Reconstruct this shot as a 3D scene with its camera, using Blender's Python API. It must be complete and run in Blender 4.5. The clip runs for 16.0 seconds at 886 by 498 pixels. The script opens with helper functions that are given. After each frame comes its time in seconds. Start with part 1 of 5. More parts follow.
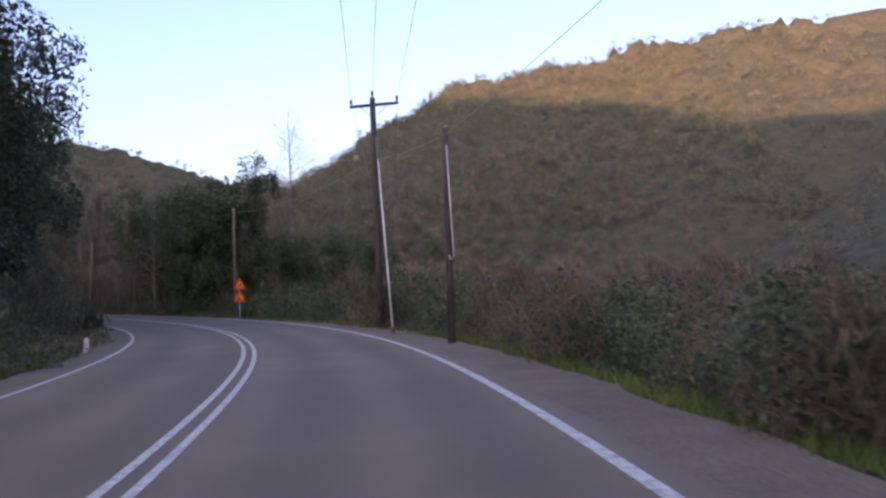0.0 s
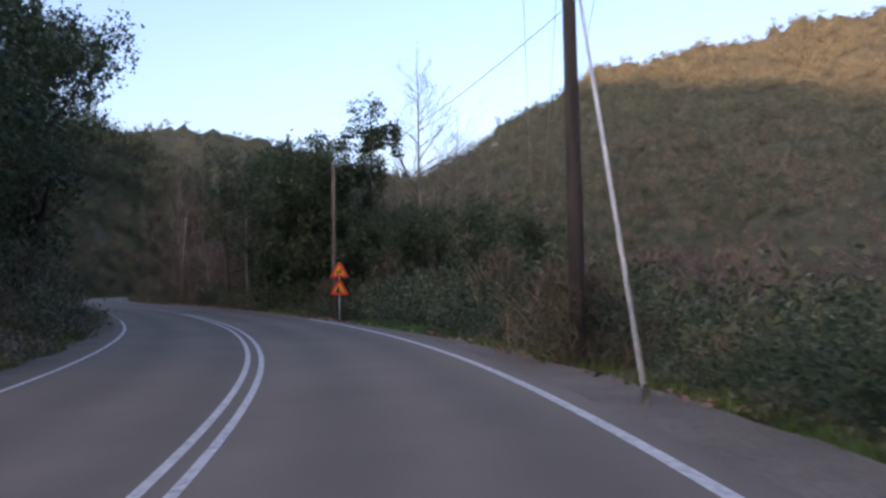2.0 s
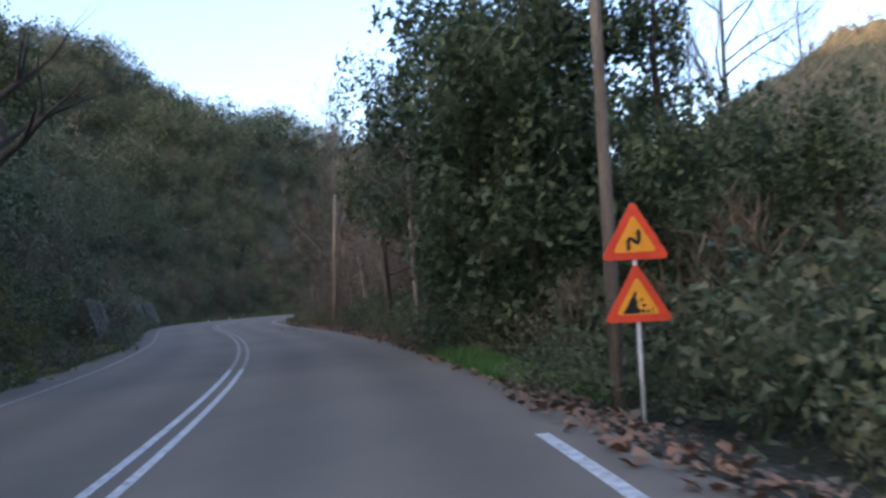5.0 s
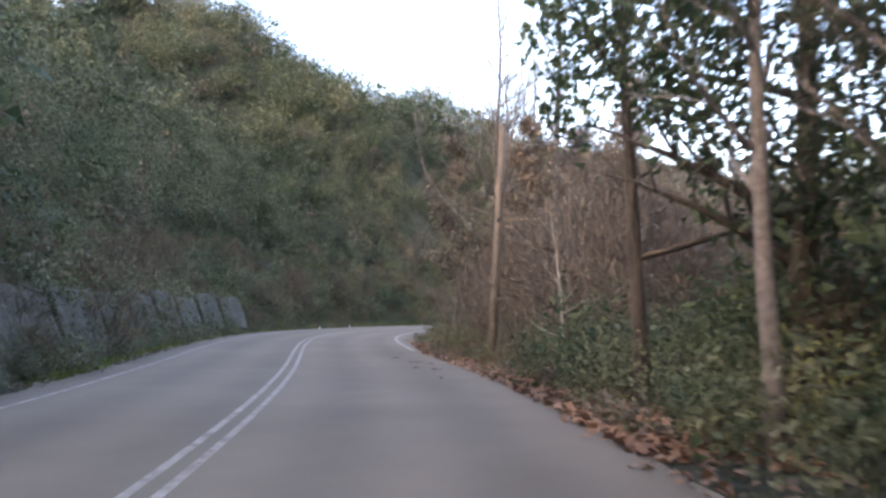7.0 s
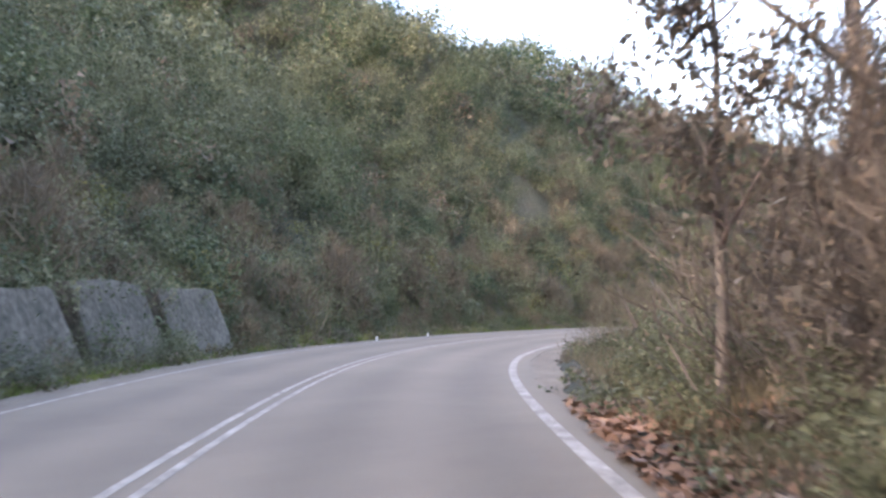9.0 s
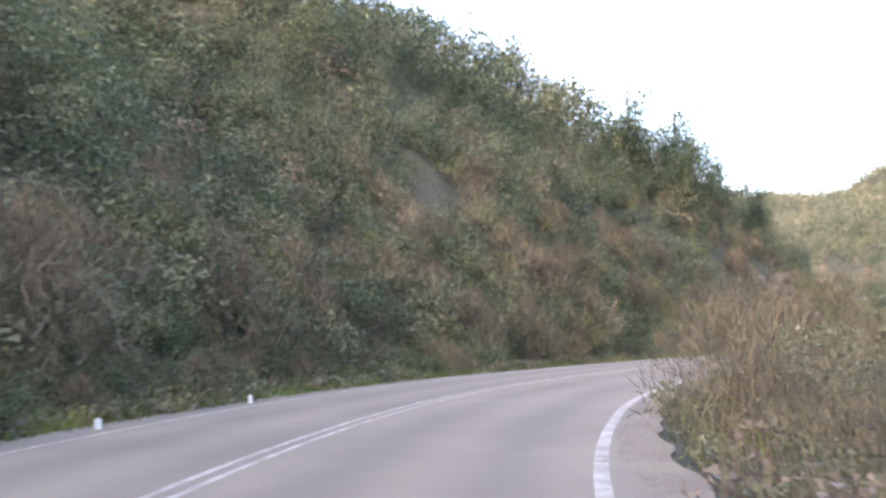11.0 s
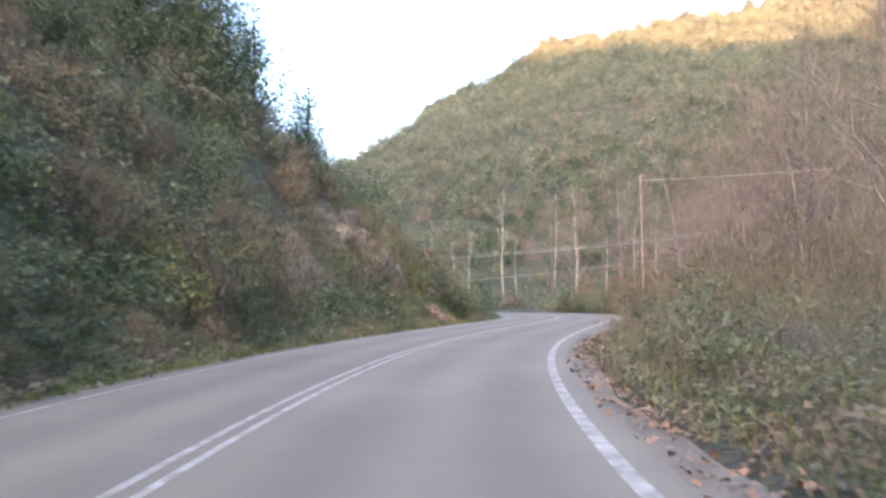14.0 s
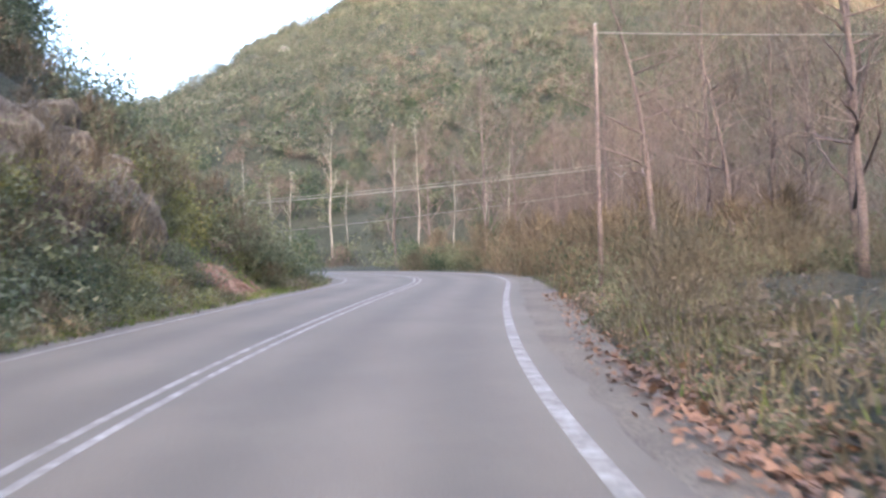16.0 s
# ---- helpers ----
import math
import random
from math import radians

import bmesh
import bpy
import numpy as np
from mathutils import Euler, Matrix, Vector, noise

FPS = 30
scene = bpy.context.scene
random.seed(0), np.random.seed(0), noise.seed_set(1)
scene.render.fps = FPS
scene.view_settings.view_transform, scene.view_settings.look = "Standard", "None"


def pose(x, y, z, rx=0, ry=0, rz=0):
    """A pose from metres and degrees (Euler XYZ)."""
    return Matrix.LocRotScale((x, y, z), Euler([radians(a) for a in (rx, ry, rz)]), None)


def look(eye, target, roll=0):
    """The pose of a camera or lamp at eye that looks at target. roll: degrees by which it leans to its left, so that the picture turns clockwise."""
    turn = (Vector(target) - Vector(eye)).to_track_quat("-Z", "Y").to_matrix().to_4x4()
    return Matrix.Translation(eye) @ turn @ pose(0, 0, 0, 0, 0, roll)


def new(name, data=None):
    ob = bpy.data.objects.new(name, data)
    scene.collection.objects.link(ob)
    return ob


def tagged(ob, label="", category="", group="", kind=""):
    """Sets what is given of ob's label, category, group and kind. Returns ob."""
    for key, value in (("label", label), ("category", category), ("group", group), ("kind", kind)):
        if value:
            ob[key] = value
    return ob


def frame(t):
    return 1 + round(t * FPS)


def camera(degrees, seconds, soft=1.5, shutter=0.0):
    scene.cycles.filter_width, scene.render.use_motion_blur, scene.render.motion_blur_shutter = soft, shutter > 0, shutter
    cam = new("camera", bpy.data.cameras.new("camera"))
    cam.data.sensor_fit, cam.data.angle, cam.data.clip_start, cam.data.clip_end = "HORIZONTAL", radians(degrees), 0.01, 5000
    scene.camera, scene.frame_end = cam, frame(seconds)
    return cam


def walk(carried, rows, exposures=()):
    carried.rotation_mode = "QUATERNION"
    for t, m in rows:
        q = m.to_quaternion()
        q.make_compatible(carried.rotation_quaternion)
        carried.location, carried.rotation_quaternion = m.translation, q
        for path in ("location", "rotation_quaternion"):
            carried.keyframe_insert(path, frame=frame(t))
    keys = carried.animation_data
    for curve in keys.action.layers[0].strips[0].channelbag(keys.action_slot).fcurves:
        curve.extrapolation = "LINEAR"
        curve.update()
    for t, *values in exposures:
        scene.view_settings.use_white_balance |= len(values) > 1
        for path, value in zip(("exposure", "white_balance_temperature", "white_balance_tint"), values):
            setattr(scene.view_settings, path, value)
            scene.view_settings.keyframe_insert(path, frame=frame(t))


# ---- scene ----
cam = camera(54.4, 16.0, soft=2.6, shutter=0.3)


def view(x, y, yaw, pitch, roll):
    return pose(x, y, 1.464, 90 + pitch, 0, yaw) @ pose(0, 0, 0, 0, 0, roll)


PATH = [
    (0.0, view(1.27, 13.12, 3.92, 2.59, -1.77)),
    (0.5, view(0.66, 17.35, 5.85, 2.81, -2.01)),
    (1.0, view(-0.25, 21.91, 7.60, 2.23, -2.01)),
    (1.5, view(-1.24, 26.38, 9.70, 2.56, -1.64)),
    (2.0, view(-2.47, 31.12, 12.97, 2.26, -0.65)),
    (2.5, view(-3.87, 35.81, 14.85, 2.38, -0.38)),
    (3.0, view(-5.44, 40.43, 16.68, 2.78, -0.41)),
    (3.5, view(-7.09, 44.92, 19.38, 3.20, -0.92)),
    (4.0, view(-8.70, 49.01, 22.20, 3.46, -1.55)),
    (4.5, view(-10.75, 53.05, 24.64, 3.33, -2.26)),
    (5.0, view(-12.91, 57.04, 27.21, 2.94, -2.89)),
    (5.5, view(-15.55, 61.19, 30.38, 3.21, -1.63)),
    (6.0, view(-18.51, 65.48, 32.88, 3.45, -0.73)),
    (6.5, view(-21.73, 69.88, 34.85, 3.68, 0.00)),
    (7.0, view(-25.21, 74.35, 37.14, 3.96, 0.74)),
    (7.5, view(-28.96, 78.76, 39.07, 4.11, 0.85)),
    (8.0, view(-32.78, 83.14, 40.47, 4.20, -0.61)),
    (8.5, view(-36.65, 87.55, 41.96, 3.74, -0.21)),
    (9.0, view(-40.63, 91.88, 43.27, 3.72, -0.06)),
    (9.5, view(-44.60, 96.07, 43.39, 3.75, 0.08)),
    (10.0, view(-48.35, 100.14, 41.82, 3.84, 0.24)),
    (10.5, view(-51.74, 104.09, 39.03, 3.77, 0.45)),
    (11.0, view(-54.73, 107.94, 34.95, 5.65, -0.56)),
    (11.5, view(-57.34, 112.02, 30.63, 5.58, -1.08)),
    (12.0, view(-60.21, 116.73, 23.80, 5.39, -0.24)),
    (12.5, view(-62.70, 122.05, 17.83, 4.45, -0.59)),
    (13.0, view(-64.41, 127.38, 11.50, 5.28, -0.50)),
    (13.5, view(-65.39, 132.73, 6.91, 3.91, -0.83)),
    (14.0, view(-65.92, 138.33, 2.76, 3.24, -0.77)),
    (14.5, view(-66.27, 143.71, -0.43, 1.78, -1.02)),
    (15.0, view(-66.29, 148.63, -3.07, 1.65, 0.02)),
    (15.5, view(-66.14, 153.32, -7.05, -1.07, 0.47)),
    (16.0, view(-65.81, 157.81, -8.69, -0.06, -1.41)),
]
walk(cam, PATH, exposures=[
    (0.0, 1.5, 5850, 37), (1.5, 1.47, 5750, 29), (3.0, 1.5, 6050, 25), (5.0, 2.18, 5700, 18), (7.5, 3.45, 6700, 24),
    (10.5, 3.88, 6700, 25), (12.5, 3.8, 6230, 22), (14.5, 3.28, 6030, 20), (16.0, 3.3, 5980, 21)])

# ---- world and sun: late light, the valley in the shade of an unseen ridge added behind ----
SUN_ELEV, SUN_AZ = 6.5, 197.0        # degrees; azimuth clockwise from +y
world = bpy.data.worlds.new("world")
scene.world = world
world.use_nodes = True
wn, wl = world.node_tree.nodes, world.node_tree.links
sky = wn.new("ShaderNodeTexSky")
sky.sky_type = "NISHITA"
sky.sun_disc = False
sky.sun_elevation = radians(SUN_ELEV + 8)
sky.sun_rotation = radians(SUN_AZ)
sky.altitude = 300
sky.air_density = 1.0
sky.dust_density = 5.5
sky.ozone_density = 1.0
wl.new(sky.outputs[0], wn["Background"].inputs[0])
wn["Background"].inputs[1].default_value = 0.15
sun = new("sun", bpy.data.lights.new("sun", "SUN"))
sun.data.energy, sun.data.angle, sun.data.color = 5.0, radians(0.6), (1.0, 0.53, 0.27)
az, el = radians(SUN_AZ), radians(SUN_ELEV)
sun_from = Vector((math.sin(az) * math.cos(el), math.cos(az) * math.cos(el), math.sin(el)))
sun.matrix_world = look(sun_from * 100, (0, 0, 0))


# ---- materials ----
def material(name, rough=0.9, metal=0.0):
    m = bpy.data.materials.new(name)
    m.use_nodes = True
    n, l = m.node_tree.nodes, m.node_tree.links
    b = n["Principled BSDF"]
    b.inputs["Roughness"].default_value, b.inputs["Metallic"].default_value = rough, metal
    b.inputs["Specular IOR Level"].default_value = 0.3
    return m, n, l, b


def noise_tex(n, l, scale, detail=6, coord="Object", stretch=None, rough=0.6):
    t = n.new("ShaderNodeTexNoise")
    t.inputs["Scale"].default_value, t.inputs["Detail"].default_value = scale, detail
    t.inputs["Roughness"].default_value = rough
    c = n.new("ShaderNodeTexCoord")
    src = c.outputs[coord]
    if stretch:
        mp = n.new("ShaderNodeMapping")
        mp.inputs["Scale"].default_value = stretch
        l.new(src, mp.inputs[0])
        src = mp.outputs[0]
    l.new(src, t.inputs["Vector"])
    return t.outputs[0]


def ramp(n, l, fac, stops):
    r = n.new("ShaderNodeValToRGB")
    while len(r.color_ramp.elements) < len(stops):
        r.color_ramp.elements.new(0.5)
    for e, (p, c) in zip(r.color_ramp.elements, stops):
        e.position, e.color = p, (*c, 1)
    l.new(fac, r.inputs[0])
    return r.outputs[0]


def mixed(n, l, a, b, fac, kind="MIX"):
    x = n.new("ShaderNodeMix")
    x.data_type, x.blend_type = "RGBA", kind
    if isinstance(fac, float):
        x.inputs[0].default_value = fac
    else:
        l.new(fac, x.inputs[0])
    for v, s in ((a, x.inputs[6]), (b, x.inputs[7])):
        if isinstance(v, tuple):
            s.default_value = (*v, 1)
        else:
            l.new(v, s)
    return x.outputs[2]


def bump(n, l, b, height, strength, dist=0.05):
    k = n.new("ShaderNodeBump")
    k.inputs["Strength"].default_value, k.inputs["Distance"].default_value = strength, dist
    l.new(height, k.inputs["Height"])
    l.new(k.outputs[0], b.inputs["Normal"])


def two_scale(name, stops, big, small, rough=0.9, strength=0.5, dist=0.05, stretch=None, spread=0.5, metal=0.0):
    """Colour by a coarse noise through the stops, varied by a fine one, with relief."""
    m, n, l, b = material(name, rough, metal)
    c = ramp(n, l, noise_tex(n, l, big, 5, stretch=stretch), stops)
    f = noise_tex(n, l, small, 8, stretch=stretch)
    g = ramp(n, l, f, [(0.25, (1 - spread,) * 3), (0.75, (1 + spread * 0.6,) * 3)])
    l.new(mixed(n, l, c, g, 1.0, "MULTIPLY"), b.inputs["Base Color"])
    bump(n, l, b, f, strength, dist)
    return m


def leaf_material(name, stops, through_light=0.32, rough=0.6, crown=0.5, single=0.55):
    """Foliage: each leaf has its own shade, each plant its own cast."""
    m, n, l, b = material(name, rough)
    geo, obj = n.new("ShaderNodeNewGeometry"), n.new("ShaderNodeObjectInfo")
    patch = ramp(n, l, noise_tex(n, l, crown, 2, coord="Object"), [(0.33, (0, 0, 0)), (0.67, (1, 1, 1))])
    blend = n.new("ShaderNodeMix")
    blend.inputs[0].default_value = single
    l.new(geo.outputs["Random Per Island"], blend.inputs[2])
    l.new(patch, blend.inputs[3])
    c = ramp(n, l, blend.outputs[0], stops)
    clump = noise_tex(n, l, 0.35, 3, coord="Object")
    g = ramp(n, l, clump, [(0.3, (0.62, 0.66, 0.62)), (0.7, (1.3, 1.22, 1.05))])
    c = mixed(n, l, c, g, 1.0, "MULTIPLY")
    tint = ramp(n, l, obj.outputs["Random"], [(0.0, (0.88, 0.93, 0.9)), (0.5, (1.0, 1.0, 1.0)), (1.0, (1.08, 1.03, 0.95))])
    c = mixed(n, l, c, tint, 1.0, "MULTIPLY")
    l.new(c, b.inputs["Base Color"])
    tr, add = n.new("ShaderNodeBsdfTranslucent"), n.new("ShaderNodeMixShader")
    l.new(c, tr.inputs[0])
    add.inputs[0].default_value = through_light
    l.new(b.outputs[0], add.inputs[1])
    l.new(tr.outputs[0], add.inputs[2])
    l.new(add.outputs[0], n["Material Output"].inputs[0])
    return m


# road surface: greyed asphalt with darker wheel tracks laid along its length, patches and grit
M_ROAD, n, l, b = material("asphalt", 0.82)
uv = n.new("ShaderNodeUVMap")
sep = n.new("ShaderNodeSeparateXYZ")
l.new(uv.outputs[0], sep.inputs[0])
wave = n.new("ShaderNodeMath")
wave.operation = "SINE"
mul = n.new("ShaderNodeMath")
mul.operation = "MULTIPLY"
mul.inputs[1].default_value = 3.6
l.new(sep.outputs[0], mul.inputs[0])
l.new(mul.outputs[0], wave.inputs[0])
half = n.new("ShaderNodeMath")
half.operation = "MULTIPLY_ADD"
half.inputs[1].default_value, half.inputs[2].default_value = 0.5, 0.5
l.new(wave.outputs[0], half.inputs[0])
patchy = ramp(n, l, noise_tex(n, l, 0.22, 4), [(0.3, (0.134, 0.113, 0.085)), (0.55, (0.154, 0.13, 0.098)), (0.75, (0.178, 0.151, 0.112))])
tracks = ramp(n, l, half.outputs[0], [(0.0, (0.85, 0.855, 0.86)), (1.0, (1.07, 1.065, 1.06))])
grit = noise_tex(n, l, 60, 6)
gritc = ramp(n, l, grit, [(0.3, (0.78, 0.78, 0.78)), (0.7, (1.16, 1.16, 1.16))])
c = mixed(n, l, mixed(n, l, patchy, tracks, 1.0, "MULTIPLY"), gritc, 1.0, "MULTIPLY")
streak = ramp(n, l, noise_tex(n, l, 0.8, 7, stretch=(1, 0.35, 1)), [(0.42, (1.0, 1.0, 1.0)), (0.72, (0.9, 0.9, 0.91))])
l.new(mixed(n, l, c, streak, 1.0, "MULTIPLY"), b.inputs["Base Color"])
bump(n, l, b, grit, 0.35, 0.01)

M_LINE, n, l, b = material("road_paint", 0.7)
wear = noise_tex(n, l, 9, 8)
l.new(ramp(n, l, wear, [(0.3, (0.17, 0.17, 0.17)), (0.46, (0.4, 0.4, 0.39)), (0.64, (0.56, 0.56, 0.545))]), b.inputs["Base Color"])
bump(n, l, b, wear, 0.2, 0.01)

M_WORNLINE, n, l, b = material("worn_road_paint", 0.75)
wear = noise_tex(n, l, 2.6, 9, rough=0.75)
l.new(ramp(n, l, wear, [(0.36, (0.138, 0.122, 0.1)), (0.5, (0.23, 0.213, 0.182)), (0.66, (0.37, 0.348, 0.305))]), b.inputs["Base Color"])
bump(n, l, b, wear, 0.2, 0.01)

M_GROUND = two_scale("undergrowth_and_soil", [(0.3, (0.036, 0.042, 0.026)), (0.48, (0.058, 0.063, 0.039)), (0.64, (0.078, 0.077, 0.05)), (0.8, (0.115, 0.1, 0.07))], 0.23, 7.0, 0.95, 1.0, 0.25, spread=0.7)
M_SHOULDER = two_scale("gravel_shoulder", [(0.3, (0.128, 0.108, 0.082)), (0.55, (0.168, 0.142, 0.108)), (0.8, (0.215, 0.185, 0.145))], 0.6, 28, 0.95, 0.7, 0.03)
M_ROCK = two_scale("cliff_rock", [(0.25, (0.065, 0.062, 0.052)), (0.45, (0.125, 0.112, 0.092)), (0.6, (0.175, 0.152, 0.122)), (0.8, (0.235, 0.18, 0.135))], 0.7, 5, 0.92, 1.0, 0.2, stretch=(1.6, 1.6, 0.5), spread=0.75)
M_EARTH = two_scale("bare_red_earth", [(0.3, (0.13, 0.078, 0.054)), (0.55, (0.2, 0.122, 0.086)), (0.8, (0.27, 0.18, 0.135))], 0.8, 9, 0.95, 0.9, 0.08)
M_PALEROCK = two_scale("pale_limestone", [(0.25, (0.22, 0.2, 0.175)), (0.5, (0.33, 0.31, 0.28)), (0.75, (0.44, 0.42, 0.385))], 0.4, 3, 0.9, 0.8, 0.2)
M_CONCRETE = two_scale("stained_concrete", [(0.25, (0.055, 0.056, 0.036)), (0.45, (0.098, 0.09, 0.068)), (0.6, (0.13, 0.117, 0.09)), (0.8, (0.19, 0.17, 0.134))], 0.9, 7, 0.9, 0.7, 0.05, spread=0.75)
M_POLE = two_scale("weathered_pole_wood", [(0.3, (0.115, 0.09, 0.066)), (0.6, (0.19, 0.153, 0.116)), (0.8, (0.265, 0.22, 0.172))], 1.2, 14, 0.85, 0.5, 0.02, stretch=(6, 6, 0.5))
M_DARKPOLE = two_scale("tarred_pole_wood", [(0.3, (0.045, 0.037, 0.032)), (0.7, (0.085, 0.072, 0.062))], 1.2, 14, 0.8, 0.5, 0.02, stretch=(6, 6, 0.5))
M_BARK = two_scale("dark_bark", [(0.3, (0.05, 0.04, 0.03)), (0.7, (0.11, 0.09, 0.07))], 1.5, 12, 0.95, 0.8, 0.04, stretch=(3, 3, 0.6))
M_PALE = two_scale("pale_plane_bark", [(0.3, (0.2, 0.17, 0.13)), (0.5, (0.36, 0.32, 0.26)), (0.7, (0.5, 0.46, 0.39))], 2.0, 10, 0.85, 0.4, 0.02, stretch=(2, 2, 0.6))
M_TWIG = two_scale("brown_twigs", [(0.3, (0.14, 0.108, 0.094)), (0.7, (0.25, 0.195, 0.172))], 1.0, 12, 0.95, 0.3, 0.02)
M_GREYTWIG = two_scale("grey_twigs", [(0.3, (0.14, 0.12, 0.1)), (0.7, (0.25, 0.215, 0.185))], 1.0, 12, 0.95, 0.3, 0.02)
M_STEEL = two_scale("galvanised_steel", [(0.3, (0.35, 0.36, 0.37)), (0.7, (0.55, 0.56, 0.57))], 3, 30, 0.5, 0.1, 0.005, metal=0.7)
M_WIRE = two_scale("aluminium_wire", [(0.3, (0.2, 0.19, 0.17)), (0.7, (0.34, 0.32, 0.29))], 3, 30, 0.6, 0.1, 0.005, metal=0.3)
M_CERAMIC = two_scale("brown_ceramic", [(0.3, (0.05, 0.03, 0.025)), (0.7, (0.1, 0.06, 0.045))], 5, 30, 0.3, 0.1, 0.005)
M_SIGNRED = two_scale("sign_red", [(0.3, (0.62, 0.05, 0.02)), (0.7, (0.72, 0.08, 0.03))], 3, 25, 0.45, 0.05, 0.003, spread=0.12)
M_SIGNYELLOW = two_scale("sign_amber", [(0.3, (0.75, 0.3, 0.015)), (0.7, (0.85, 0.38, 0.025))], 3, 25, 0.45, 0.05, 0.003, spread=0.12)
M_SIGNBLACK = two_scale("sign_black", [(0.3, (0.012, 0.012, 0.012)), (0.7, (0.02, 0.02, 0.02))], 3, 25, 0.5, 0.05, 0.003)
M_WHITE = two_scale("white_paint", [(0.3, (0.6, 0.6, 0.58)), (0.7, (0.78, 0.78, 0.76))], 4, 25, 0.6, 0.1, 0.003, spread=0.2)

L_DARK = leaf_material("evergreen_leaves", [(0.000, (0.033, 0.052, 0.032)), (0.500, (0.064, 0.094, 0.050)), (0.850, (0.108, 0.137, 0.074)), (1.000, (0.185, 0.205, 0.140))], single=0.32)
L_OLIVE = leaf_material("olive_scrub_leaves", [(0.000, (0.066, 0.084, 0.052)), (0.500, (0.124, 0.139, 0.088)), (0.850, (0.182, 0.194, 0.126)), (1.000, (0.260, 0.241, 0.180))], single=0.32)
L_YELLOW = leaf_material("yellow_green_leaves", [(0.000, (0.09, 0.105, 0.04)), (0.600, (0.16, 0.165, 0.062)), (1.000, (0.26, 0.22, 0.095))])
L_BROWN = leaf_material("withered_brown_leaves", [(0.0, (0.1, 0.083, 0.07)), (0.5, (0.165, 0.134, 0.111)), (0.85, (0.24, 0.192, 0.158)), (1.0, (0.33, 0.25, 0.19))], single=0.4)
L_TWIGGY = leaf_material("leafless_brush", [(0.000, (0.09, 0.073, 0.064)), (0.500, (0.152, 0.123, 0.11)), (1.000, (0.242, 0.198, 0.179))], 0.1, 0.9)
L_DRYSCRUB = leaf_material("dry_olive_brush", [(0.0, (0.076, 0.063, 0.047)), (0.5, (0.138, 0.115, 0.086)), (1.0, (0.226, 0.187, 0.14))], 0.15, 0.9, single=0.4)
L_GRASS = leaf_material("verge_grass", [(0.000, (0.072, 0.123, 0.029)), (0.600, (0.131, 0.181, 0.043)), (1.000, (0.275, 0.261, 0.116))])
L_STRAW = leaf_material("dry_grass", [(0.0, (0.085, 0.085, 0.045)), (0.5, (0.145, 0.123, 0.082)), (1.0, (0.25, 0.205, 0.145))])
L_LUSH = leaf_material("lush_grass", [(0.0, (0.045, 0.11, 0.028)), (0.6, (0.085, 0.175, 0.045)), (1.0, (0.15, 0.23, 0.075))])
L_LITTER = leaf_material("fallen_plane_leaves", [(0.0, (0.115, 0.064, 0.04)), (0.5, (0.225, 0.125, 0.078)), (1.0, (0.36, 0.23, 0.155))], 0.1)
# far leaves: greyed stops, the distance haze is put into the colour
L_FAR = leaf_material("far_woodland", [(0.1, (0.056, 0.076, 0.058)), (0.36, (0.085, 0.11, 0.08)), (0.54, (0.112, 0.13, 0.098)), (0.68, (0.138, 0.138, 0.116)), (0.95, (0.175, 0.155, 0.14))], 0.2, 0.9, crown=0.2, single=0.3)

# ---- the road's line: centre marking, by curvature every 6.725 m ----
KAP = [0.0072, 0.0072, 0.008, 0.0097, 0.0092, 0.0058, 0.0084, 0.0105, 0.0113, 0.0111, 0.0081, 0.0091, 0.0041, 0.0058,
       0.0062, 0.0048, 0.0049, 0.0035, -0.0027, -0.0081, -0.0152, -0.0202, -0.0153, -0.0198, -0.0177, -0.0116, -0.0047,
       -0.0077, -0.007, -0.0101, -0.0083, -0.0026, -0.0028, 0.0, 0.02, 0.045, 0.052, 0.05, 0.04, 0.01, 0.0, 0.0]
DS, S0, STEP = 6.725, -12.01, 0.5
W_LEFT, W_RIGHT = 3.41, 3.93
SK = S0 + DS * np.arange(len(KAP))
SS = np.arange(-60.0, SK[-1] + 40, STEP)
kap = np.interp(SS, SK, KAP, left=0.0, right=0.0)
TH = np.concatenate([[0], np.cumsum(kap[:-1] * STEP)])
TH -= np.interp(0, SS, TH)
CX = np.concatenate([[0], np.cumsum((-np.sin(TH[1:]) - np.sin(TH[:-1])) * STEP / 2)])
CY = np.concatenate([[0], np.cumsum((np.cos(TH[1:]) + np.cos(TH[:-1])) * STEP / 2)])
CX -= np.interp(0, SS, CX)
CY -= np.interp(0, SS, CY)


def on_road(s, d):
    """Plan place at station s, d metres right of the centre marking."""
    a = np.interp(s, SS, TH)
    return np.interp(s, SS, CX) + np.cos(a) * d, np.interp(s, SS, CY) + np.sin(a) * d


def heading(s):
    return float(np.interp(s, SS, TH))


def right_edge(s):
    return np.interp(s, [0, 40, 56, 66, 92, 100, 107, 114, 122, 134, 150, 160, 178, 187, 197, 212, 230],
                     [5.5, 5.5, 5.0, 4.45, 4.45, 4.3, 4.1, 4.4, 4.9, 4.9, 4.8, 4.72, 4.7, 4.95, 5.45, 5.3, 5.0])


def left_edge(s):
    return -np.interp(s, [0, 60, 90, 130, 160, 230], [4.3, 4.2, 4.1, 4.4, 4.0, 4.0])


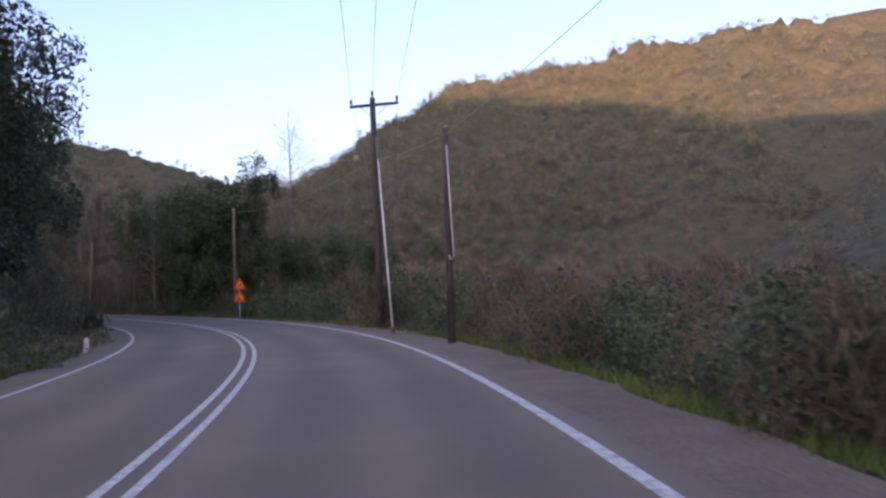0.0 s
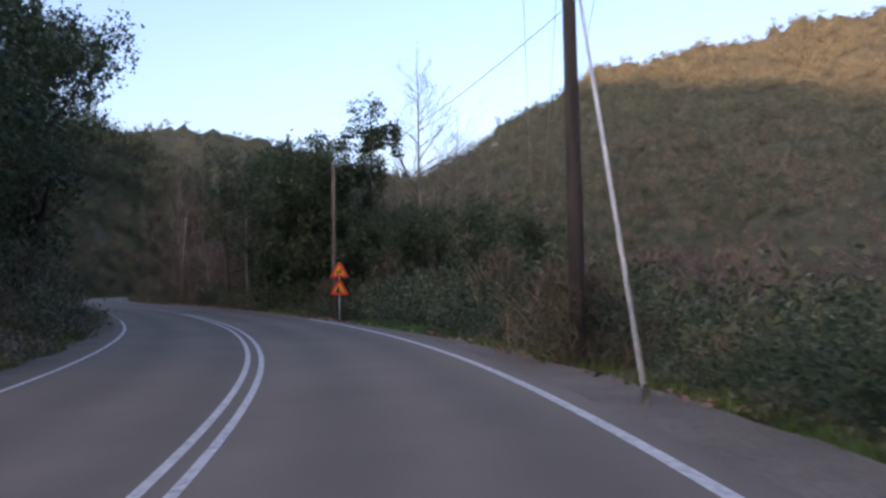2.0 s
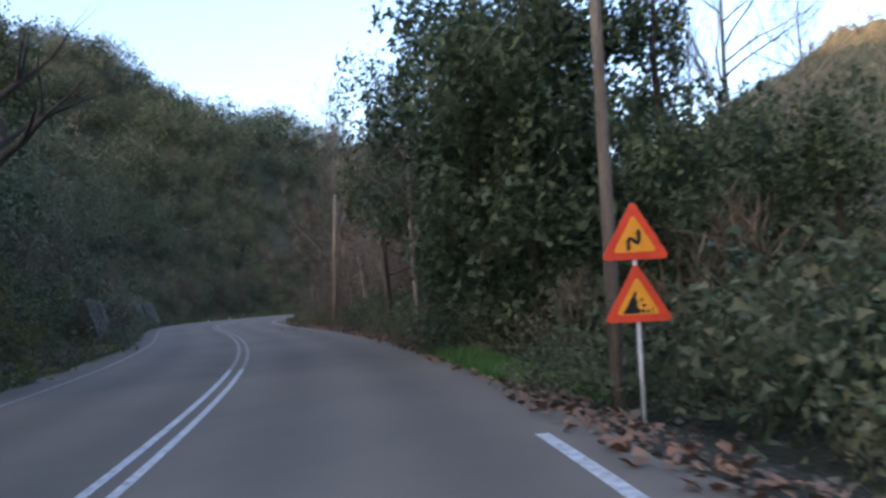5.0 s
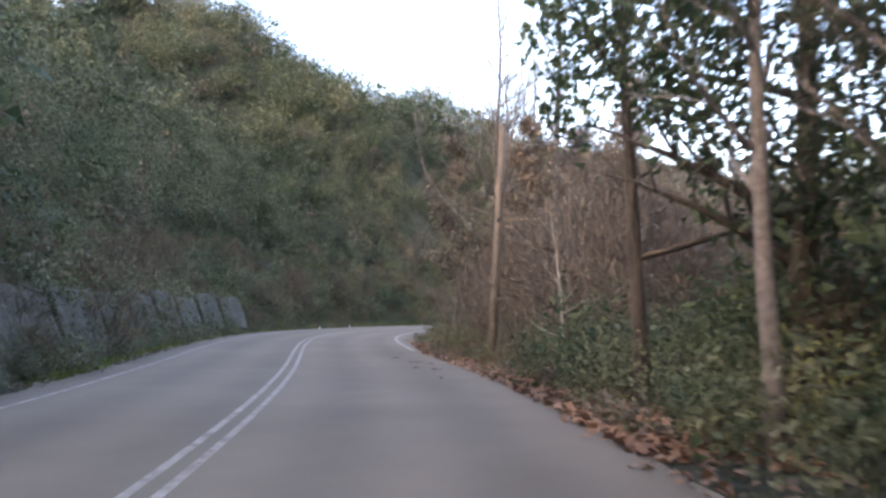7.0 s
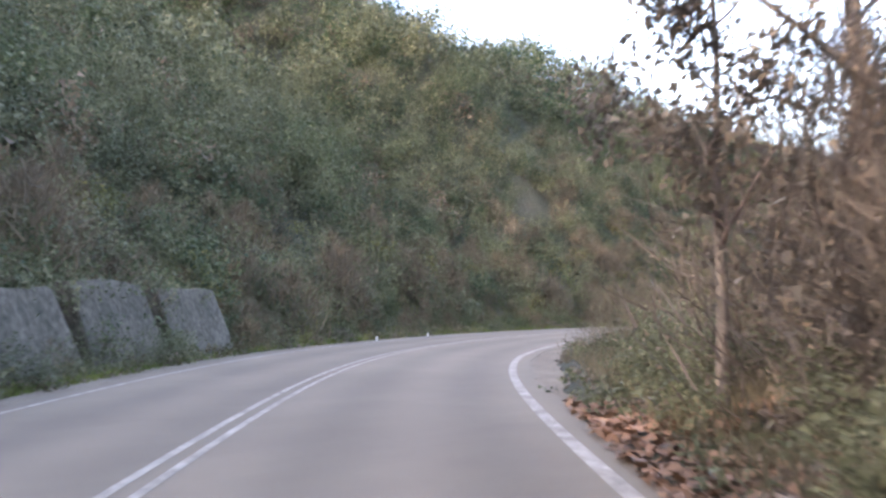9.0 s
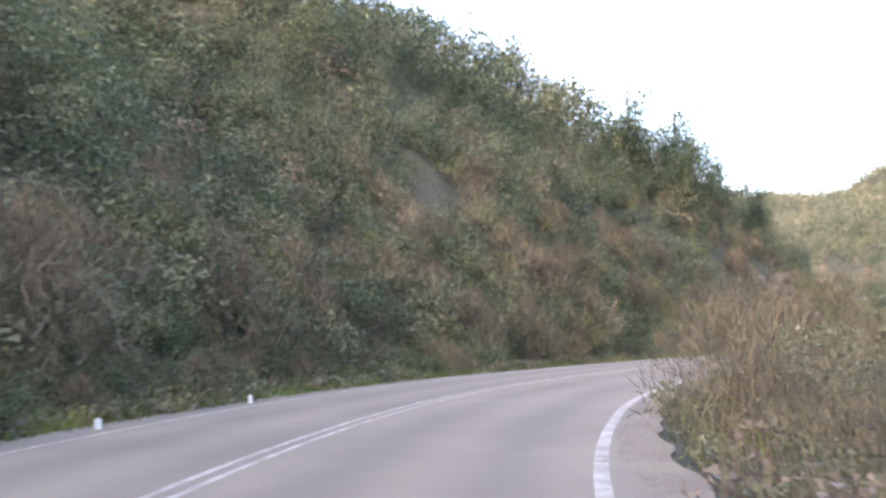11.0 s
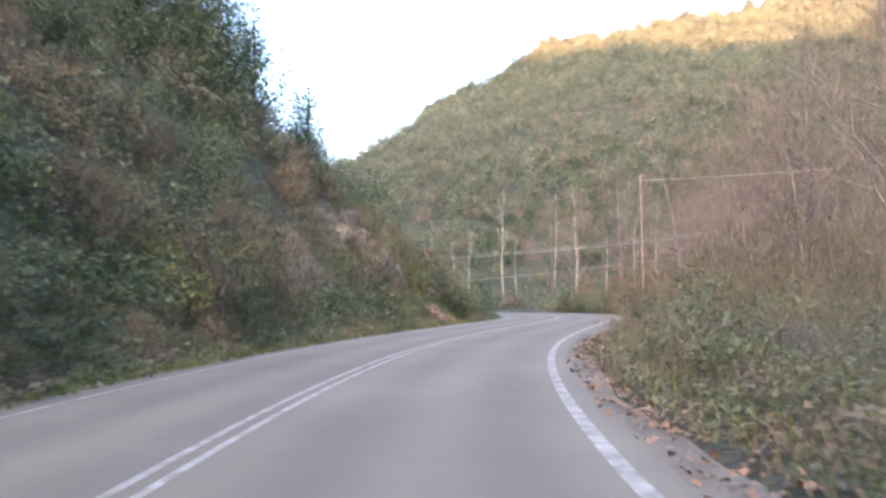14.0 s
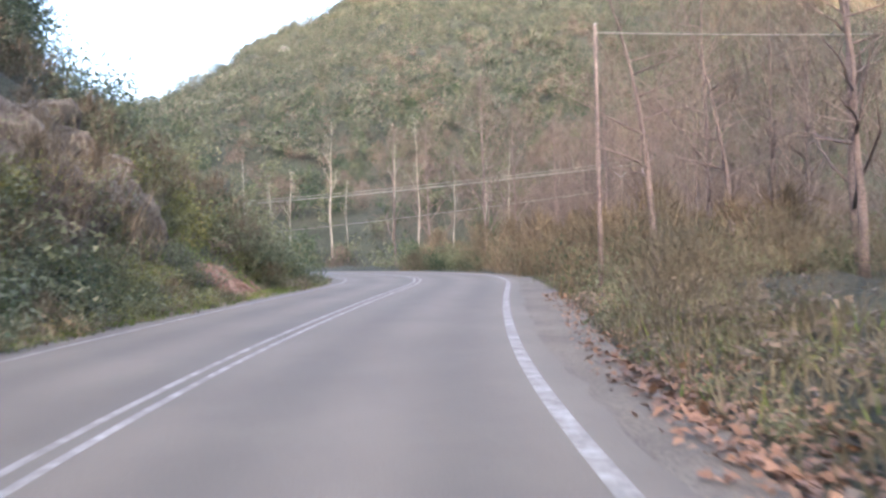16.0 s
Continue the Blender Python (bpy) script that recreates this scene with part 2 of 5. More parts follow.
def lateral(x, y):
    """Station and offset of plan places (arrays) from the road."""
    x, y = np.asarray(x, float).ravel(), np.asarray(y, float).ravel()
    s, d = np.empty_like(x), np.empty_like(x)
    px, py = CX[::2], CY[::2]
    for i in range(0, len(x), 4000):
        q = (x[i:i + 4000, None] - px) ** 2 + (y[i:i + 4000, None] - py) ** 2
        k = q.argmin(1) * 2
        a = TH[k]
        vx, vy = x[i:i + 4000] - CX[k], y[i:i + 4000] - CY[k]
        side = np.sign(vx * np.cos(a) + vy * np.sin(a))
        s[i:i + 4000], d[i:i + 4000] = SS[k], side * np.sqrt(q.min(1))
    return s, d


def smooth(v):
    v = np.clip(v, 0, 1)
    return v * v * (3 - 2 * v)


def rough_field(x, y, size, seed):
    """Cheap smooth unevenness in -1..1, from a few crossed waves."""
    r = np.random.RandomState(seed)
    out = np.zeros_like(x)
    for k in range(7):
        a, f, p = r.uniform(0, 6.28), r.uniform(0.6, 2.2) / size, r.uniform(0, 6.28)
        out += np.sin((x * np.cos(a) + y * np.sin(a)) * f * 6.28 + p) / 3.2
    return out


def height(x, y):
    x, y = np.asarray(x, float), np.asarray(y, float)
    shape = x.shape
    x, y = x.ravel(), y.ravel()
    s, d = lateral(x, y)
    el = -d + left_edge(s)                      # metres beyond the left edge
    er = d - right_edge(s)
    # the spur on the left
    top = np.interp(y, [-60, 0, 60, 95, 130, 165, 190, 212, 228, 245, 270], [34, 32, 38, 59, 61, 48, 40, 26, 12, 5, 2])
    steep = np.interp(s, [0, 40, 75, 100, 130, 158, 168, 205, 225], [0.55, 0.6, 0.62, 0.8, 0.8, 0.85, 1.35, 1.2, 0.7])
    lag = np.interp(s, [0, 20, 50, 90, 130, 165], [3.0, 3.0, 2.0, 0.9, 1.1, 1.1])
    e = np.maximum(el - lag, 0)
    hl = top * (1 - np.exp(-e * steep / top)) * (1 + 0.1 * rough_field(x, y, 40, 3)) + np.clip(e, 0, 3) * 0.18 * rough_field(x, y, 6, 5)
    # the right: a bank, then low ground by the stream
    bank = np.interp(s, [0, 60, 85, 100, 118, 140, 160, 200, 230], [-1.6, -1.2, -0.6, 0.5, 0.5, 0.2, 0.5, 0.5, 0.0])
    hr = bank * smooth(er / 4.0) - 1.5 * smooth((er - 10) / 15) + np.clip(er, 0, 3) * 0.06 * rough_field(x, y, 5, 8)
    h = np.where(el > 0, hl, np.where(er > 0, hr, 0.0)) - 0.07
    # mountains round about
    crest = np.interp(x, [-900, -430, -330, -230, -185, -145, -129, -97, -65, -33, 0, 45, 200, 500], [156, 127, 119, 95, 84, 75, 80, 102, 122, 136, 150, 159, 180, 180])
    rise = np.clip((y - 250) / 377, 0, 1.25)
    north = crest * np.where(rise < 1, rise ** 0.92, 1 - (rise - 1) * 0.9) * (1 + 0.05 * rough_field(x, y, 90, 11) + 0.03 * rough_field(x, y, 26, 13)) + 1.6 * rough_field(x, y, 13, 17) * np.clip(rise * 8, 0, 1)
    east = 150 * smooth((x - 55 + 0.12 * y) / 330)
    # unseen ridge added behind the start, crest heights fitted to the mountain's shadow line
    south_shade = np.interp(x, [-700, -430, -378, -326, -276, -222, -120, 400], [300, 285, 252, 240, 212, 172, 165, 190]) * smooth((-y - 60) / 330)
    far = np.maximum(np.maximum(north, east), south_shade)
    far = np.where(y > 242, far, np.maximum(east, south_shade))
    h = np.where(far > 0.05, np.maximum(h, far + np.minimum(h, 0)), h)
    return h.reshape(shape)


def ground_z(x, y):
    return float(height(np.array([x]), np.array([y]))[0])


# ---- mesh helpers ----
def mesh_from(name, verts, faces, mat, smooth_faces=False):
    me = bpy.data.meshes.new(name)
    me.from_pydata([tuple(v) for v in np.asarray(verts).tolist()], [], [tuple(f) for f in (faces.tolist() if isinstance(faces, np.ndarray) else faces)])
    me.materials.append(mat)
    if smooth_faces:
        me.shade_smooth()
    me.update()
    return me


def quads_mesh(name, verts, mat):
    """Mesh of loose blades from an (n, 3 or 4, 3) array, quickly."""
    k = verts.shape[1]
    verts = np.ascontiguousarray(verts.reshape(-1, 3), dtype=np.float32)
    nv = len(verts)
    nf = nv // k
    me = bpy.data.meshes.new(name)
    me.vertices.add(nv)
    me.vertices.foreach_set("co", verts.ravel())
    me.loops.add(nv)
    me.loops.foreach_set("vertex_index", np.arange(nv, dtype=np.int32))
    me.polygons.add(nf)
    me.polygons.foreach_set("loop_start", np.arange(0, nv, k, dtype=np.int32))
    me.materials.append(mat)
    me.update(calc_edges=True)
    me.validate()
    return me


def part(name, data, parent, label=""):
    """Links mesh data as one mesh object under a thing or a part."""
    ob = new(name, data)
    ob.parent = parent
    return tagged(ob, label)


def thing(name, label, category, group="", m=None, kind=""):
    e = new(name)
    e.empty_display_size = 0.2
    if m is not None:
        e.matrix_basis = m
    return tagged(e, label, category, group, kind)


def tube_arrays(points, radii, sides=6, capped=True):
    """Verts and faces of a tapered tube along points."""
    points = [Vector(p) for p in points]
    verts, faces = [], []
    n = len(points)
    for i, p in enumerate(points):
        t = (points[min(i + 1, n - 1)] - points[max(i - 1, 0)]).normalized()
        u = t.cross(Vector((0.31, 0.95, 0.05))).normalized() if abs(t.z) > 0.9 else t.cross(Vector((0, 0, 1))).normalized()
        v = t.cross(u)
        for k in range(sides):
            a = 2 * math.pi * k / sides
            verts.append(p + (u * math.cos(a) + v * math.sin(a)) * radii[i])
    for i in range(n - 1):
        for k in range(sides):
            a, b2 = i * sides + k, i * sides + (k + 1) % sides
            faces.append((a, b2, b2 + sides, a + sides))
    if capped:
        faces.append(tuple(range(sides))[::-1])
        faces.append(tuple(range((n - 1) * sides, n * sides)))
    return verts, faces


def joined(name, pieces, mat, smooth_faces=True):
    verts, faces = [], []
    for v, f in pieces:
        o = len(verts)
        verts += list(v)
        faces += [tuple(i + o for i in q) for q in f]
    me = bpy.data.meshes.new(name)
    me.from_pydata([tuple(v) for v in verts], [], faces)
    me.materials.append(mat)
    if smooth_faces:
        me.shade_smooth()
    me.update()
    return me


def tube(name, points, radii, mat, sides=8):
    return joined(name, [tube_arrays(points, radii, sides)], mat)


def box_mesh(name, size, mat, bevel=0.01, centre=(0, 0, 0)):
    bm = bmesh.new()
    bmesh.ops.create_cube(bm, size=1.0)
    bmesh.ops.scale(bm, vec=size, verts=bm.verts)
    if bevel:
        bmesh.ops.bevel(bm, geom=bm.edges[:], offset=bevel, segments=2, affect="EDGES")
    bmesh.ops.translate(bm, vec=centre, verts=bm.verts)
    me = bpy.data.meshes.new(name)
    bm.to_mesh(me)
    bm.free()
    me.materials.append(mat)
    return me

# ---- ground: one sheet to the horizon ----
def spread(a, b, step, far, grow=1.22):
    mid = list(np.arange(a, b + 1e-6, step))
    lo, hi, g = [], [], step
    while a - sum(lo, 0) > -far and len(lo) < 40:
        g *= grow
        lo.append(g)
    g = step
    while b + sum(hi, 0) < far and len(hi) < 40:
        g *= grow
        hi.append(g)
    return np.array([a - sum(lo[:k + 1]) for k in range(len(lo))][::-1] + mid + [b + sum(hi[:k + 1]) for k in range(len(hi))])


def finer(a, lo, hi, step):
    """The same stations with even steps between lo and hi."""
    return np.concatenate([a[a < lo - step / 2], np.arange(lo, hi + 0.1, step), a[a > hi + step / 2]])


gx, gy = spread(-120, 30, 1.0, 2600), spread(-10, 250, 1.0, 2600)
gx = finer(finer(gx, 31.0, 235.0, 6.0), -421.0, -121.0, 6.0)
gy = finer(gy, 251.0, 665.0, 6.0)
GX, GY = np.meshgrid(gx, gy)
GZ = height(GX, GY)
nx, ny = len(gx), len(gy)
idx = np.arange(nx * ny).reshape(ny, nx)
gfaces = np.stack([idx[:-1, :-1], idx[:-1, 1:], idx[1:, 1:], idx[1:, :-1]], -1).reshape(-1, 4)
tagged(new("ground", mesh_from("ground", np.stack([GX.ravel(), GY.ravel(), GZ.ravel()], -1), gfaces, M_GROUND, True)),
       "shaded valley floor and steep wooded hillsides of brown soil", "hillside", kind="structure")


# ---- road, markings, shoulders ----
def ribbon(name, s0, s1, d0, d1, z, mat, step=1.0, columns=2, thick=0.0):
    ss = np.arange(s0, s1 + 1e-6, step)
    verts, faces = [], []
    uvs = []
    for i, s in enumerate(ss):
        a = d0(s) if callable(d0) else d0
        c = d1(s) if callable(d1) else d1
        for k in range(columns):
            d = a + (c - a) * k / (columns - 1)
            x, y = on_road(s, d)
            verts.append((x, y, z))
            uvs.append((d, s))
    for i in range(len(ss) - 1):
        for k in range(columns - 1):
            q = i * columns + k
            faces.append((q, q + 1, q + 1 + columns, q + columns))
    top = len(verts)
    if thick:
        ring = [i * columns + columns - 1 for i in range(len(ss))], [i * columns for i in range(len(ss))]
        for r, flip in zip(ring, (False, True)):
            o = len(verts)
            for q in r:
                verts.append((verts[q][0], verts[q][1], z - thick))
                uvs.append(uvs[q])
            for i in range(len(r) - 1):
                f = (r[i], o + i, o + i + 1, r[i + 1])
                faces.append(f[::-1] if flip else f)
    me = mesh_from(name, verts, faces, mat)
    layer = me.uv_layers.new(name="UVMap")
    for lp in me.loops:
        layer.data[lp.index].uv = uvs[lp.vertex_index]
    return me


def ragged(edge, amount, seed):
    r = np.random.RandomState(seed)
    ks = np.arange(-80, 300, 0.8)
    vs = r.uniform(-amount, amount, len(ks))
    return lambda s: float(edge(s) + np.interp(s, ks, vs))


tagged(new("road", ribbon("road", -55, 255, ragged(lambda s: -W_LEFT - 0.35, 0.08, 1), ragged(lambda s: min(W_RIGHT + 0.45, right_edge(s) - 0.1), 0.1, 2), 0.0, M_ROAD, 0.5, 8, 0.09)),
       "worn grey two-lane asphalt mountain road", "road", kind="structure")
tagged(new("shoulder", ribbon("shoulder", -40, 250, lambda s: W_RIGHT + 0.05, ragged(lambda s: max(right_edge(s) + 0.1, W_RIGHT + 0.15), 0.13, 3), -0.012, M_SHOULDER, 0.5, 4, 0.08)),
       "pale gritty paved shoulder along the road", "shoulder", kind="structure")
tagged(new("verge", ribbon("verge", -40, 250, ragged(lambda s: left_edge(s) - 0.2, 0.2, 4), lambda s: -W_LEFT - 0.2, -0.014, M_SHOULDER, 0.5, 3, 0.08)),
       "narrow strip of grit beside the asphalt", "verge", kind="structure")
for s0, s1, d0, mat in ((-40, 78, -0.13, M_LINE), (-40, 78, 0.13, M_LINE), (78, 250, -0.13, M_WORNLINE), (78, 250, 0.13, M_WORNLINE)):
    tagged(new("road_marking", ribbon("centre_line", s0, s1, d0 - 0.05, d0 + 0.05, 0.005, mat)), "worn white double centre line painted on asphalt", "road marking", kind="structure")
def right_line(s):
    return float(np.interp(s, [128, 140, 152, 166], [W_RIGHT, W_RIGHT + 0.28, W_RIGHT + 0.3, W_RIGHT]))


for s0, s1, d0, w, mat in ((-40, 67, right_line, 0.075, M_LINE), (109, 160, right_line, 0.085, M_WORNLINE), (160, 250, right_line, 0.085, M_WORNLINE), (-40, 70, lambda s: -W_LEFT, 0.05, M_LINE), (70, 250, lambda s: -W_LEFT, 0.045, M_WORNLINE)):
    tagged(new("road_marking", ribbon("edge_line", s0, s1, lambda s: d0(s) - w, lambda s: d0(s) + w, 0.005, mat)), "worn white edge line painted on asphalt", "road marking", kind="structure")

# ---- plants ----
RNG = np.random.RandomState(7)


def leaf_cloud(n, size, leaf, seed, lobes=7, hollow=0.55, droop=0.0, lobe_size=0.45, thin=0.55, tri=False, fuzz=(0.75, 1.2), wild=0.7):
    """(n, 4, 3) pointed leaf blades in a lumpy crown that stands on z = 0."""
    r = np.random.RandomState(seed)
    sx, sy, sz = size
    lc = r.normal(0, 0.36, (lobes, 3)).clip(-0.62, 0.62)
    lr = lobe_size * r.uniform(0.6, 1.25, lobes)
    w = lr ** 2 / (lr ** 2).sum()
    k = r.choice(lobes, n, p=w)
    v = r.normal(0, 1, (n, 3))
    v /= np.linalg.norm(v, axis=1, keepdims=True)
    rad = lr[k, None] * (hollow + (1 - hollow) * r.uniform(0, 1, (n, 1)) ** 0.5) * r.uniform(*fuzz, (n, 1))
    p = (lc[k] + v * rad) * [sx / 2, sy / 2, sz / 2]
    p[:, 2] -= droop * r.uniform(0, 1, n) ** 2
    p[:, 2] += sz / 2 * 0.95
    p[:, 2] = np.maximum(p[:, 2], 0.05 * sz * r.uniform(0, 1, n))
    nrm = v * (1.4 - wild) + r.normal(0, wild, (n, 3)) + [0, 0, 0.35]
    nrm /= np.linalg.norm(nrm, axis=1, keepdims=True)
    a = np.cross(nrm, r.normal(0, 1, (n, 3)))
    a /= np.linalg.norm(a, axis=1, keepdims=True)
    b2 = np.cross(nrm, a)
    ls = leaf * r.uniform(0.55, 1.5, (n, 1))
    a, b2 = a * ls, b2 * ls * thin * r.uniform(0.7, 1.3, (n, 1))
    if tri:
        return np.stack([p - a * 0.6 - b2 * 0.8, p - a * 0.6 + b2 * 0.8, p + a], 1)
    fold = nrm * ls * r.uniform(-0.25, 0.25, (n, 1))
    return np.stack([p - a, p - b2 + fold, p + a, p + b2 + fold], 1)


def twig_cloud(n, size, length, seed, width=0.012):
    """(n, 4, 3) slender upward twigs that fill a bush standing on z = 0."""
    r = np.random.RandomState(seed)
    sx, sy, sz = size
    ang, rr = r.uniform(0, 6.28, n), np.sqrt(r.uniform(0, 1, n))
    z = r.uniform(0, 1, n) ** 0.8
    prof = np.sin(np.clip(z * 0.85 + 0.15, 0, 1) * 3.14) ** 0.7
    p = np.stack([np.cos(ang) * rr * sx / 2 * prof, np.sin(ang) * rr * sy / 2 * prof, z * sz * 0.9], -1)
    u = np.stack([np.cos(ang) * rr * 0.7, np.sin(ang) * rr * 0.7, np.full(n, 0.9)], -1) + r.normal(0, 0.45, (n, 3))
    u /= np.linalg.norm(u, axis=1, keepdims=True)
    q = np.cross(u, r.normal(0, 1, (n, 3)))
    q /= np.linalg.norm(q, axis=1, keepdims=True)
    ln = length * r.uniform(0.5, 1.5, (n, 1))
    wd = width * r.uniform(0.6, 1.6, (n, 1))
    a, c = p - u * ln / 2, p + u * ln / 2
    return np.stack([a - q * wd, a + q * wd, c], 1)


def scatter(name, protos, places, mat, label, category):
    """One object of kind stuff: copies of the blade sets at (x, y, z, scale, turn, squash)."""
    out = []
    for i, (x, y, z, sc, rot, sq) in enumerate(places):
        q = protos[i % len(protos)]
        c, s2 = math.cos(rot) * sc, math.sin(rot) * sc
        v = np.empty_like(q)
        v[..., 0] = q[..., 0] * c - q[..., 1] * s2 + x
        v[..., 1] = q[..., 0] * s2 + q[..., 1] * c + y
        v[..., 2] = q[..., 2] * sc * sq + z
        out.append(v)
    return tagged(new(name, quads_mesh(name, np.concatenate(out), mat)), label, category, kind="stuff")


def places_on(xs, ys, smin, smax, sink=0.25, r=RNG, squash=(0.8, 1.2)):
    zs = height(np.array(xs), np.array(ys))
    sc = r.uniform(smin, smax, len(xs))
    return [(x, y, z - sink * k, k, a, q) for x, y, z, k, a, q in zip(xs, ys, zs, sc, r.uniform(0, 6.28, len(xs)), r.uniform(*squash, len(xs)))]


CLEAR = ((-15.2, 66.4, 2.7), (-14.4, 64.6, 1.8), (-3.2, 45.0, 1.6),
         (-10.9, 59.6, 1.5), (-9.7, 57.2, 1.4), (-20.0, 72.8, 1.4))      # open ground by the signs, the stay wire and the grass
ROCK_ZONES = ((190.3, 196.0, 2.4, 5.4), (199.5, 206.3, 2.7, 7.2), (206.0, 211.0, 0.4, 2.4))


def strewn(n, s0, s1, e0, e1, side, r=RNG, power=1.0):
    """Plan places beside the road: side -1 left, +1 right; e metres beyond its edge."""
    s = r.uniform(s0, s1, n)
    e = e0 + (e1 - e0) * r.uniform(0, 1, n) ** power
    d = np.where(side < 0, left_edge(s) - e, right_edge(s) + e)
    x, y = on_road(s, d)
    ss, dd = lateral(x, y)
    keep = np.where(side < 0, dd < left_edge(ss) - e0 * 0.8, dd > right_edge(ss) + e0 * 0.8)
    for cx, cy, cr in CLEAR:
        keep &= (x - cx) ** 2 + (y - cy) ** 2 > cr ** 2
    if side < 0:
        bare = np.zeros(len(s), bool)
        for s2, s3, e2, e3 in ROCK_ZONES:
            bare |= (s > s2) & (s < s3) & (e > e2 - 0.8) & (e < e3)
        keep &= ~(bare & (r.uniform(0, 1, n) < 0.74))
        s2, s3, e2, e3 = ROCK_ZONES[-1]
        keep &= ~((s > s2) & (s < s3) & (e < e3 + 0.3))
    return np.asarray(x)[keep], np.asarray(y)[keep]


def off_road(n, x0, x1, y0, y1, clear):
    """Plan places spread evenly over the outside of the left slope."""
    x, y = RNG.uniform(x0, x1, n), RNG.uniform(y0, y1, n)
    ss, dd = lateral(x, y)
    keep = dd < left_edge(ss) - clear
    for s2, s3, e2, e3 in ROCK_ZONES:
        keep &= ~((ss > s2 - 1) & (ss < s3) & (left_edge(ss) - dd < e3))
    return x[keep], y[keep]


def branches(seed, h, trunk_r, levels=3, spread_=0.5, start=0.35, count=9, lean=(0, 0), upward=0.5, droop=0.0, sides=6):
    """A bare skeleton: the trunk's tube and the limbs' tubes, each thinner towards its tip."""
    r = random.Random(seed)
    trunk = []
    x = y = 0.0
    steps = 9
    for i in range(steps + 1):
        f = i / steps
        trunk.append((x + lean[0] * f * f * h, y + lean[1] * f * f * h, f * h))
        x += r.uniform(-1, 1) * h * 0.008
        y += r.uniform(-1, 1) * h * 0.008
    radii = [trunk_r * (1 - 0.86 * (i / steps) ** 0.9) + (0.25 * trunk_r if i == 0 else 0) for i in range(steps + 1)]
    tr = tube_arrays(trunk, radii, sides + 3)
    groups, tips = [], []

    def limb(p, d, length, rad, level):
        pts, rr = [Vector(p)], [rad]
        q, dv = Vector(p), Vector(d).normalized()
        n2 = (5, 3, 2, 1)[level]
        for i in range(n2):
            dv = (dv + Vector((r.uniform(-1, 1), r.uniform(-1, 1), r.uniform(-0.6, 1) * upward - droop)) * 0.28).normalized()
            q = q + dv * length / n2
            pts.append(q.copy())
            rr.append(rad * (1 - 0.85 * (i + 1) / n2))
        if level == 0:
            groups.append([])
        groups[-1].append(tube_arrays(pts, rr, 3 if level else 5, level == 0))
        tips.append((pts[-1], length))
        if level + 1 < levels:
            for i in range((5, 3, 2)[level]):
                k = r.randint(1, n2)
                side = Vector((r.uniform(-1, 1), r.uniform(-1, 1), r.uniform(-0.2, 0.9)))
                limb(pts[k], dv * 0.8 + side * 0.9, length * r.uniform(0.35, 0.6), max(rr[k] * 0.7, 0.006), level + 1)

    for i in range(count):
        f = start + (1 - start) * (i + r.uniform(0, 0.8)) / count
        f = min(f, 0.99)
        k = f * steps
        i0 = int(k)
        a, b2 = Vector(trunk[i0]), Vector(trunk[min(i0 + 1, steps)])
        p = a.lerp(b2, k - i0)
        ang = r.uniform(0, 6.28)
        d = Vector((math.cos(ang), math.sin(ang), upward * r.uniform(0.6, 1.6)))
        limb(p, d, h * spread_ * (1.15 - f) * r.uniform(0.6, 1.1), max(trunk_r * (1 - 0.86 * f) * 0.55, 0.012), 0)
    return tr, groups, tips


def tips_leaves(tips, per, leaf, seed, radius, droop=0.0):
    r = np.random.RandomState(seed)
    out = []
    for p, ln in tips:
        q = leaf_cloud(per, (radius * 2, radius * 2, radius * 1.8), leaf, r.randint(1 << 30), lobes=3, droop=droop)
        q[..., 2] -= radius * 0.9
        out.append(q + np.array(p))
    return np.concatenate(out)


def bare_tree_meshes(seed, h, r0, bark, **kw):
    tr, limbs, tips = branches(seed, h, r0, **kw)
    return joined("trunk", [tr], bark), [("limb", joined("limb", g, bark)) for g in limbs], tips


def plant_tree(name, label, category, x, y, meshes, group="", turn=0.0, scale=1.0, sink=0.25):
    e = thing(name, label, category, group, pose(x, y, ground_z(x, y) - sink, 0, 0, turn) @ Matrix.Scale(scale, 4))
    for nm, me in meshes:
        part(nm, me, e)
    return e


# crowns and trunks that several trees share
def evergreen_meshes(seed, h, width, n=8000, leaf=0.092, mat=None, low=0.12, girth=0.022, lobes=34, lobe_size=0.235):
    tr, limbs, tips = branches(seed, h * 0.86, h * girth, levels=2, spread_=0.34, start=0.22, count=11)
    crown = leaf_cloud(n, (width, width, h * (1 - low)), leaf, seed, lobes=lobes, hollow=0.3, lobe_size=lobe_size, thin=0.7, tri=True)
    crown[..., 2] += h * low
    skirt = leaf_cloud(n // 4, (width * 0.55, width * 0.55, h * 0.42), leaf, seed + 1, lobes=14, hollow=0.3, lobe_size=0.4, thin=0.7, tri=True)
    skirt[..., 2] += 0.3
    crown = np.concatenate([crown, skirt]) if low < 0.2 else crown
    return [("trunk", joined("trunk", [tr], M_BARK)), *[("limb", joined("limb", g, M_BARK)) for g in limbs], ("crown", quads_mesh("crown", crown, mat or L_DARK))]


OVERHANG = [evergreen_meshes(27, 16.0, 9.5, n=7500, leaf=0.11, low=0.5), evergreen_meshes(28, 15.0, 8.0, n=8000, leaf=0.11, low=0.14)]
EVERGREEN = [evergreen_meshes(21, 10.5, 6.0), evergreen_meshes(22, 12.0, 6.8), evergreen_meshes(23, 9.0, 6.4)]

